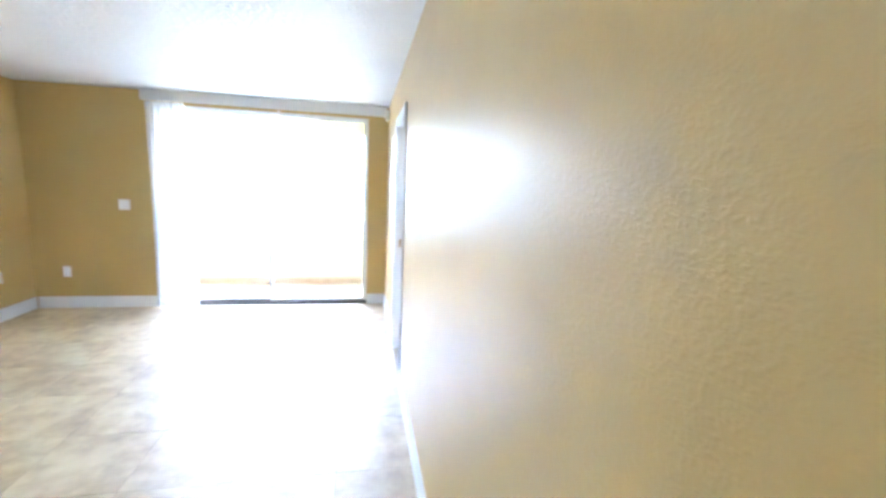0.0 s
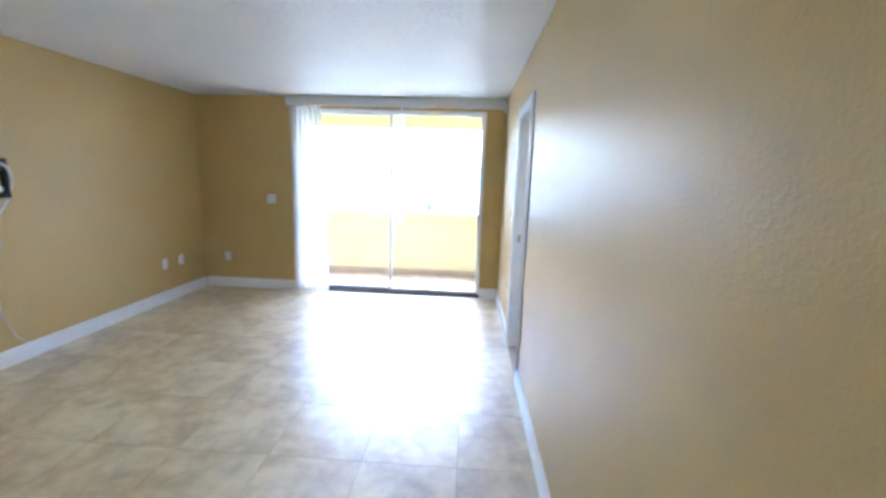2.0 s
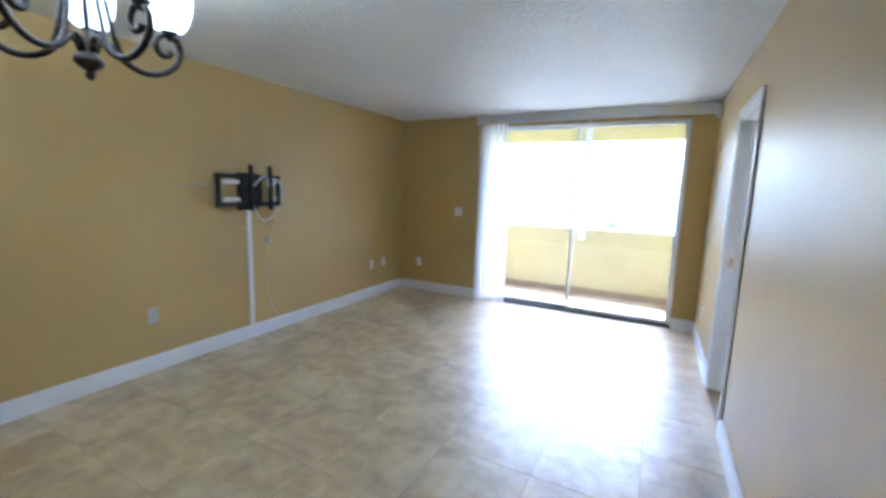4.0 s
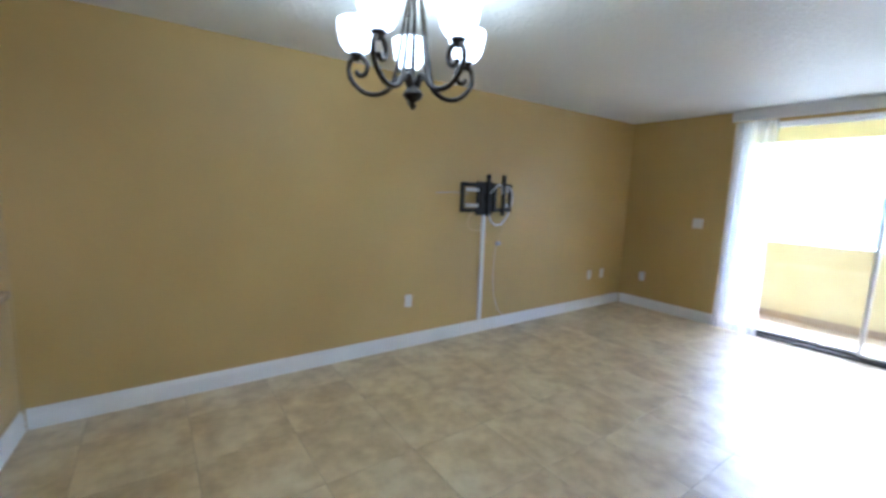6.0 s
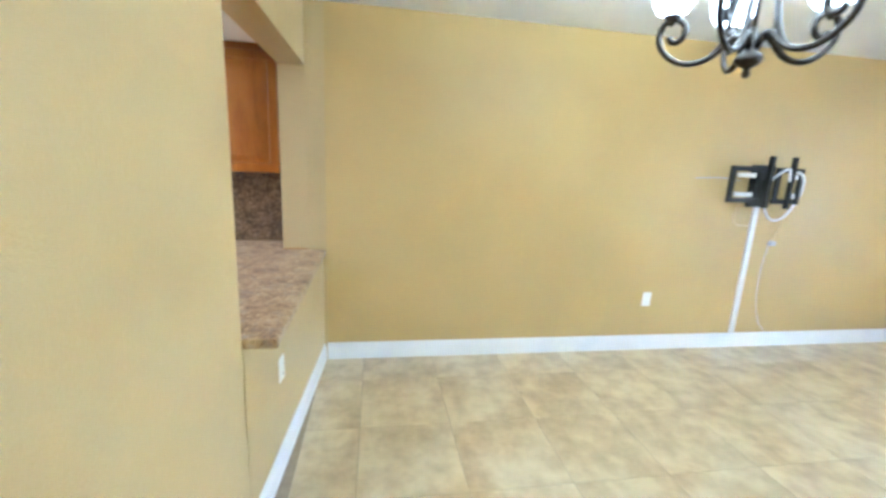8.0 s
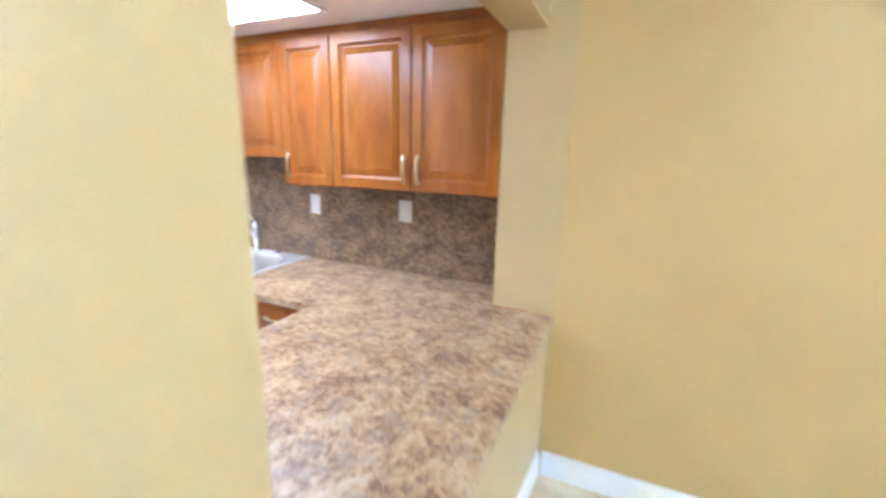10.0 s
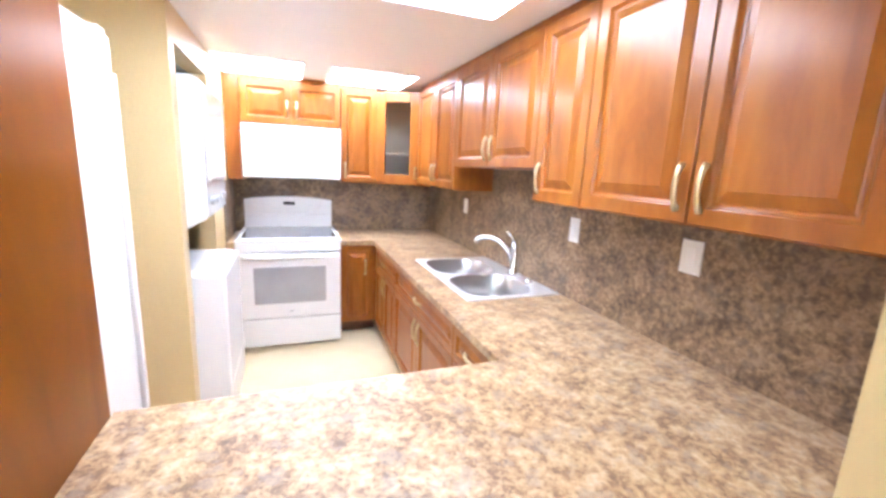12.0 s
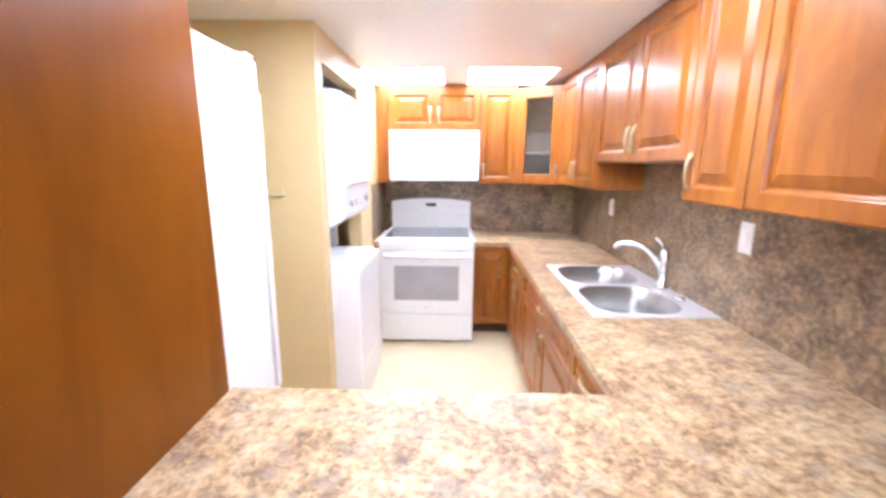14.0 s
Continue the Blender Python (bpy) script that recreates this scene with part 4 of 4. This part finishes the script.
RX = -2.285
part("body", box(RX + 0.065, -1.58, -1.55, -1.068, 0.02, 1.86, 0.008, 3), M_ENAMEL, rf)
d1 = part("door", box(RX, RX + 0.06, -1.55, -1.068, 0.10, 1.865, 0.014, 3), M_ENAMEL, rf)
part("handle", box(RX - 0.018, RX + 0.002, -1.525, -1.495, 0.6, 1.75, 0.006, 2), M_ENAMEL, d1)
part("hinge_cover", box(RX + 0.01, RX + 0.12, -1.55, -1.49, 1.866, 1.885, 0.006, 2), M_ENAMEL, rf)

# stacked laundry: washer below, dryer above with its sloping panel
wa = thing("washing_machine", (-2.1, -2.55, 0), "white top-loading washer in a laundry closet", "washer")
part("body", box(-2.53, -1.75, -2.90, -2.235, 0.02, 0.90, 0.014, 3), M_ENAMEL, wa)
part("lid", box(-2.50, -1.95, -2.86, -2.28, 0.901, 0.918, 0.006, 2), M_ENAMEL, wa)
part("kick_panel", box(-2.533, -2.529, -2.88, -2.255, 0.06, 0.26, 0.001, 1), M_ENAMEL, wa)
wa.location.x += 0.055
dy = thing("dryer", (-2.1, -2.55, 1.20), "white dryer hung above the washer", "dryer")
bm = bmesh.new()
prof = [(-2.41, 1.20), (-2.41, 1.86), (-2.39, 1.89), (-1.75, 1.89), (-1.75, 1.10), (-2.24, 1.10), (-2.38, 1.18)]
lo = [bm.verts.new((x, -2.90, z)) for x, z in prof]
hi = [bm.verts.new((x, -2.235, z)) for x, z in prof]
bm.faces.new(lo)
bm.faces.new(hi)
for k in range(len(prof)):
    j = (k + 1) % len(prof)
    bm.faces.new((lo[k], lo[j], hi[j], hi[k]))
bmesh.ops.bevel(bm, geom=bm.edges[:], offset=0.012, segments=2, affect="EDGES")
part("body", bm, M_ENAMEL, dy)
part("door", box(-2.425, -2.409, -2.84, -2.30, 1.38, 1.84, 0.012, 3), M_ENAMEL, dy)
for y in (-2.36, -2.48, -2.76):
    part("knob", tube([(-2.405, y, 1.28), (-2.432, y, 1.28)], 0.022, 14), M_GREYPL, dy)
for y0, y1 in ((-2.90, -2.86), (-2.275, -2.235)):
    part("rail", boxes((-2.17, -1.75, y0, y1, 0.92, 1.10)), M_ENAMEL, dy)
th = thing("wall_control", (-2.1, -2.12, 1.35), "small thermostat on the cream wall", "thermostat")
part("case", box(-2.115, -2.035, -2.119, -2.1155, 1.338, 1.385, 0.001, 2), M_KWALL, th)
part("ledge", box(-2.125, -2.025, -2.119, -2.105, 1.327, 1.337, 0.002, 1), M_DARKROOM, th)

# ---------------------------------------------------------------- stove and microwave
st = thing("stove", (-2.83, -3.6, 0), "white freestanding electric range, its glass cooktop greyed for reflections", "stove")
S0, S1, SF = -3.185, -2.405, -3.25
part("body", box(S0, S1, KB + 0.03, SF - 0.03, 0.02, 0.882, 0.006, 2), M_ENAMEL, st)
od = part("oven_door", box(S0 + 0.004, S1 - 0.004, SF - 0.03, SF, 0.27, 0.80, 0.010, 3), M_ENAMEL, st)
part("oven_window", box(S0 + 0.12, S1 - 0.12, SF - 0.01, SF + 0.003, 0.385, 0.685, 0.006, 2), M_OVENGLASS, od, "grey oven window")
part("handle", tube([(S0 + 0.05, SF, 0.765), (S0 + 0.055, SF + 0.045, 0.768), (S1 - 0.055, SF + 0.045, 0.768), (S1 - 0.05, SF, 0.765)], 0.013, 12), M_ENAMEL, od, smooth=True)
part("emblem", lathe([(0.001, -0.006), (0.014, -0.006), (0.014, 0.0), (0.001, 0.0)], (-2.795, SF + 0.0, 0.325), 14), M_GREYPL, od)
part("drawer", box(S0 + 0.004, S1 - 0.004, SF - 0.03, SF - 0.003, 0.03, 0.258, 0.010, 3), M_ENAMEL, st)
part("control_rail", box(S0, S1, SF - 0.03, SF + 0.004, 0.81, 0.880, 0.008, 3), M_ENAMEL, st)
part("cooktop_rim", box(S0 - 0.004, S1 + 0.004, KB + 0.10, SF + 0.008, 0.882, 0.900, 0.006, 3), M_ENAMEL, st)
part("cooktop", box(S0 + 0.03, S1 - 0.03, KB + 0.14, SF - 0.10, 0.9005, 0.904, 0.001, 1), M_COOK, st, "ceramic glass cooktop with reflections coloured in dark grey")
bm = bmesh.new()
n, pts = 12, []
for i in range(n + 1):
    u = i / n
    pts.append((S0 + 0.01 + (S1 - S0 - 0.02) * u, 1.150 + 0.030 * math.sin(math.pi * u) ** 0.7))
outline = [(S0 + 0.01, 0.884)] + pts + [(S1 - 0.01, 0.884)]
for y in (KB + 0.03, KB + 0.10):
    bm.faces.new([bm.verts.new((x, y, z)) for x, z in outline])
bm.verts.ensure_lookup_table()
k = len(outline)
for i in range(k):
    j = (i + 1) % k
    bm.faces.new((bm.verts[i], bm.verts[j], bm.verts[k + j], bm.verts[k + i]))
bg_ = part("backguard", bm, M_ENAMEL, st)
part("display", box(-2.845, -2.745, KB + 0.10, KB + 0.104, 1.105, 1.135, 0.002, 1), M_BLACKGLASS, bg_, "black clock display")
part("trim_band", box(S0 + 0.02, S1 - 0.02, KB + 0.10, KB + 0.118, 1.005, 1.018, 0.004, 2), M_ENAMEL, bg_)
for x in (-3.08, -2.98, -2.61, -2.51):
    part("knob", tube([(x, KB + 0.10, 1.085), (x, KB + 0.125, 1.085)], 0.021, 16), M_ENAMEL, bg_)

mw = thing("microwave", (-2.83, -3.8, 1.36), "white over-the-range microwave under the cabinet", "microwave")
MF = -3.645
part("body", box(-3.232, -2.442, KB + 0.013, MF - 0.03, 1.358, 1.79, 0.006, 2), M_ENAMEL, mw)
md = part("door", box(-3.06, -2.444, MF - 0.03, MF, 1.364, 1.730, 0.008, 3), M_ENAMEL, mw)
part("window", box(-2.98, -2.53, MF - 0.006, MF + 0.0025, 1.44, 1.66, 0.004, 2), M_MESH, md, "pale mesh window")
part("handle", box(-3.05, -3.03, MF, MF + 0.03, 1.40, 1.70, 0.006, 2), M_ENAMEL, md)
part("control_panel", box(-3.230, -3.064, MF - 0.03, MF - 0.001, 1.364, 1.730, 0.006, 2), M_ENAMEL, mw)
part("display", box(-3.20, -3.10, MF - 0.001, MF + 0.001, 1.665, 1.695, 0.0, 1), M_GREYPL, mw)
part("vent_grille", boxes(*[(-3.228, -2.446, MF - 0.03, MF - 0.004, 1.738 + 0.012 * i, 1.745 + 0.012 * i) for i in range(4)], bevel=0.001), M_ENAMEL, mw)

# ---------------------------------------------------------------- sink and tap
sk = thing("kitchen_sink", (-3.88, -2.16, CT), "stainless steel double-bowl drop-in sink", "sink")


def bowl(x0, x1, y0, y1, depth):
    """A rounded, tapering basin that opens upward."""
    bm = bmesh.new()
    rings = []
    for ins, z, rad in ((0.0, 0.006, 0.13), (0.006, 0.0, 0.13), (0.012, -depth * 0.6, 0.13), (0.03, -depth * 0.93, 0.12), (0.07, -depth, 0.10)):
        ring, cx, cy = [], (x0 + x1) / 2, (y0 + y1) / 2
        hx, hy = (x1 - x0) / 2 - ins, (y1 - y0) / 2 - ins
        r = min(rad, hx, hy)
        for q, (sx, sy) in enumerate(((1, 1), (-1, 1), (-1, -1), (1, -1))):
            for s in range(6):
                a = math.pi / 2 * (q + s / 5)
                ring.append(bm.verts.new((cx + sx * (hx - r) + r * math.cos(a), cy + sy * (hy - r) + r * math.sin(a), CT + z)))
        rings.append(ring)
    for a, c in zip(rings, rings[1:]):
        for i in range(len(a)):
            bm.faces.new((a[i], a[(i + 1) % len(a)], c[(i + 1) % len(a)], c[i]))
    bm.faces.new(rings[-1])
    return bm


YM = -2.165
wx0, wx1 = SX0 + 0.10, SX1 - 0.035


def sink_rim(cells, z):
    """Flat deck round each basin: from the cell's outline in to the basin's rounded mouth."""
    bm = bmesh.new()
    for (ox0, ox1, oy0, oy1), (ix0, ix1, iy0, iy1) in cells:
        loops = []
        for x0, x1, y0, y1, r, h in ((ox0, ox1, oy0, oy1, 0.001, CT), (ox0 + 0.001, ox1 - 0.001, oy0 + 0.001, oy1 - 0.001, 0.001, z), (ix0, ix1, iy0, iy1, 0.13, z)):
            r, ring = min(r, (x1 - x0) / 2, (y1 - y0) / 2), []
            for q, (sx, sy) in enumerate(((1, 1), (-1, 1), (-1, -1), (1, -1))):
                for k in range(6):
                    a = math.pi / 2 * (q + k / 5)
                    ring.append(bm.verts.new(((x0 + x1) / 2 + sx * ((x1 - x0) / 2 - r) + r * math.cos(a), (y0 + y1) / 2 + sy * ((y1 - y0) / 2 - r) + r * math.sin(a), h)))
            loops.append(ring)
        for a, c in zip(loops, loops[1:]):
            for i in range(len(a)):
                bm.faces.new((a[i], a[(i + 1) % len(a)], c[(i + 1) % len(a)], c[i]))
    return bm


part("rim", sink_rim([((SX0, SX1, SY0, YM), (wx0, wx1, SY0 + 0.035, YM - 0.02)), ((SX0, SX1, YM, SY1), (wx0, wx1, YM + 0.02, SY1 - 0.035))], CT + 0.007), M_RIM, sk, "satin steel deck, coloured brighter as lit")
for y0, y1 in ((SY0 + 0.035, YM - 0.02), (YM + 0.02, SY1 - 0.035)):
    b = part("bowl", bowl(wx0, wx1, y0, y1, 0.17), M_STEEL, sk, smooth=True)
    part("drain", lathe([(0.0, 0.0), (0.028, 0.001), (0.042, 0.004), (0.044, 0.001)], ((wx0 + wx1) / 2, (y0 + y1) / 2, CT - 0.169), 18, close=False), M_CHROME, b)
fa = thing("kitchen_tap", (-4.14, -2.13, CT), "chrome single-lever kitchen tap with an arched spout", "tap")
fx, fy = -4.14, -2.13
part("base", lathe([(0.032, 0.007), (0.032, 0.014), (0.024, 0.022), (0.022, 0.10), (0.025, 0.17), (0.023, 0.205), (0.012, 0.215)], (fx, fy, CT), 20), M_CHROME, fa, smooth=True)
part("spout", tube(spline([(fx, fy, CT + 0.09), (fx + 0.035, fy - 0.018, CT + 0.16), (fx + 0.09, fy - 0.045, CT + 0.218), (fx + 0.15, fy - 0.075, CT + 0.235), (fx + 0.20, fy - 0.10, CT + 0.225), (fx + 0.225, fy - 0.112, CT + 0.195)], 4), 0.0165, 12), M_CHROME, fa, smooth=True)
part("lever", tube([(fx, fy, CT + 0.21), (fx + 0.015, fy - 0.015, CT + 0.245), (fx + 0.04, fy - 0.03, CT + 0.275)], 0.009, 10), M_CHROME, fa, smooth=True)
sp = thing("sink_hole_cover", (-4.135, -1.93, CT), "small chrome hole cover on the sink deck beside the tap", "cover")
part("cap", lathe([(0.024, 0.007), (0.024, 0.012), (0.018, 0.019), (0.006, 0.022)], (-4.135, -1.93, CT), 16), M_CHROME, sp, smooth=True)

wall_plate("light_switch", "white wall plate on the dark backsplash", "switch", on_kside(-0.945, 1.225), 0.085, 0.125, "switch", "backsplash plates")
wall_plate("light_switch", "white wall plate on the dark backsplash", "switch", on_kside(-1.62, 1.22), 0.075, 0.125, "switch", "backsplash plates")
wall_plate("light_switch", "white wall plate on the dark backsplash", "switch", on_kside(-3.05, 1.20), 0.075, 0.12, "switch", "backsplash plates")

# ---------------------------------------------------------------- kitchen ceiling lights
for x0, x1, y0, y1 in ((-3.685, -2.47, -1.70, -1.10), (-3.75, -3.12, -3.675, -3.09), (-2.915, -2.345, -3.675, -3.09)):
    cl = thing("ceiling_light", ((x0 + x1) / 2, (y0 + y1) / 2, KC), "glowing white fluorescent ceiling panel in a thin frame", "ceiling light", "kitchen ceiling lights")
    part("frame", boxes((x0 - 0.02, x0, y0 - 0.02, y1 + 0.02, KC - 0.012, KC - 0.0005), (x1, x1 + 0.02, y0 - 0.02, y1 + 0.02, KC - 0.012, KC - 0.0005), (x0, x1, y0 - 0.02, y0, KC - 0.012, KC - 0.0005), (x0, x1, y1, y1 + 0.02, KC - 0.012, KC - 0.0005)), M_TRIM, cl)
    part("diffuser", boxes((x0, x1, y0, y1, KC - 0.008, KC - 0.001)), M_LAMP, cl, "glowing diffuser")

# ---------------------------------------------------------------- floor tiles
TS, GAP = 0.522, 0.0035
FLOOR = bpy.data.objects["floor"]
TILES = {}


def tile_mesh(w, d):
    key = (round(w, 3), round(d, 3))
    if key not in TILES:
        bm = framed(w, d, [(0, 0.0012), (0.001, 0.002)], Matrix(((1, 0, 0, -w / 2), (0, 0, 1, -d / 2), (0, 1, 0, 0), (0, 0, 0, 1))))
        bmesh.ops.recalc_face_normals(bm, faces=bm.faces)
        me = bpy.data.meshes.new("tile")
        bm.to_mesh(me)
        bm.free()
        me.materials.append(M_TILE)
        TILES[key] = me
    return TILES[key]


for i in range(-4, 8):
    for j in range(-5, 10):
        x0, x1 = max(-2.515 + i * TS, LW), min(-2.515 + (i + 1) * TS, 0.0)
        y0, y1 = max(1.835 + j * TS, -0.03), min(1.835 + (j + 1) * TS, GW + 0.01)
        if x1 - x0 > 0.02 and y1 - y0 > 0.02:
            t_ = new("tile", tile_mesh(x1 - x0 - GAP, y1 - y0 - GAP))
            t_.parent = FLOOR
            t_.location = ((x0 + x1) / 2, (y0 + y1) / 2, -0.002)
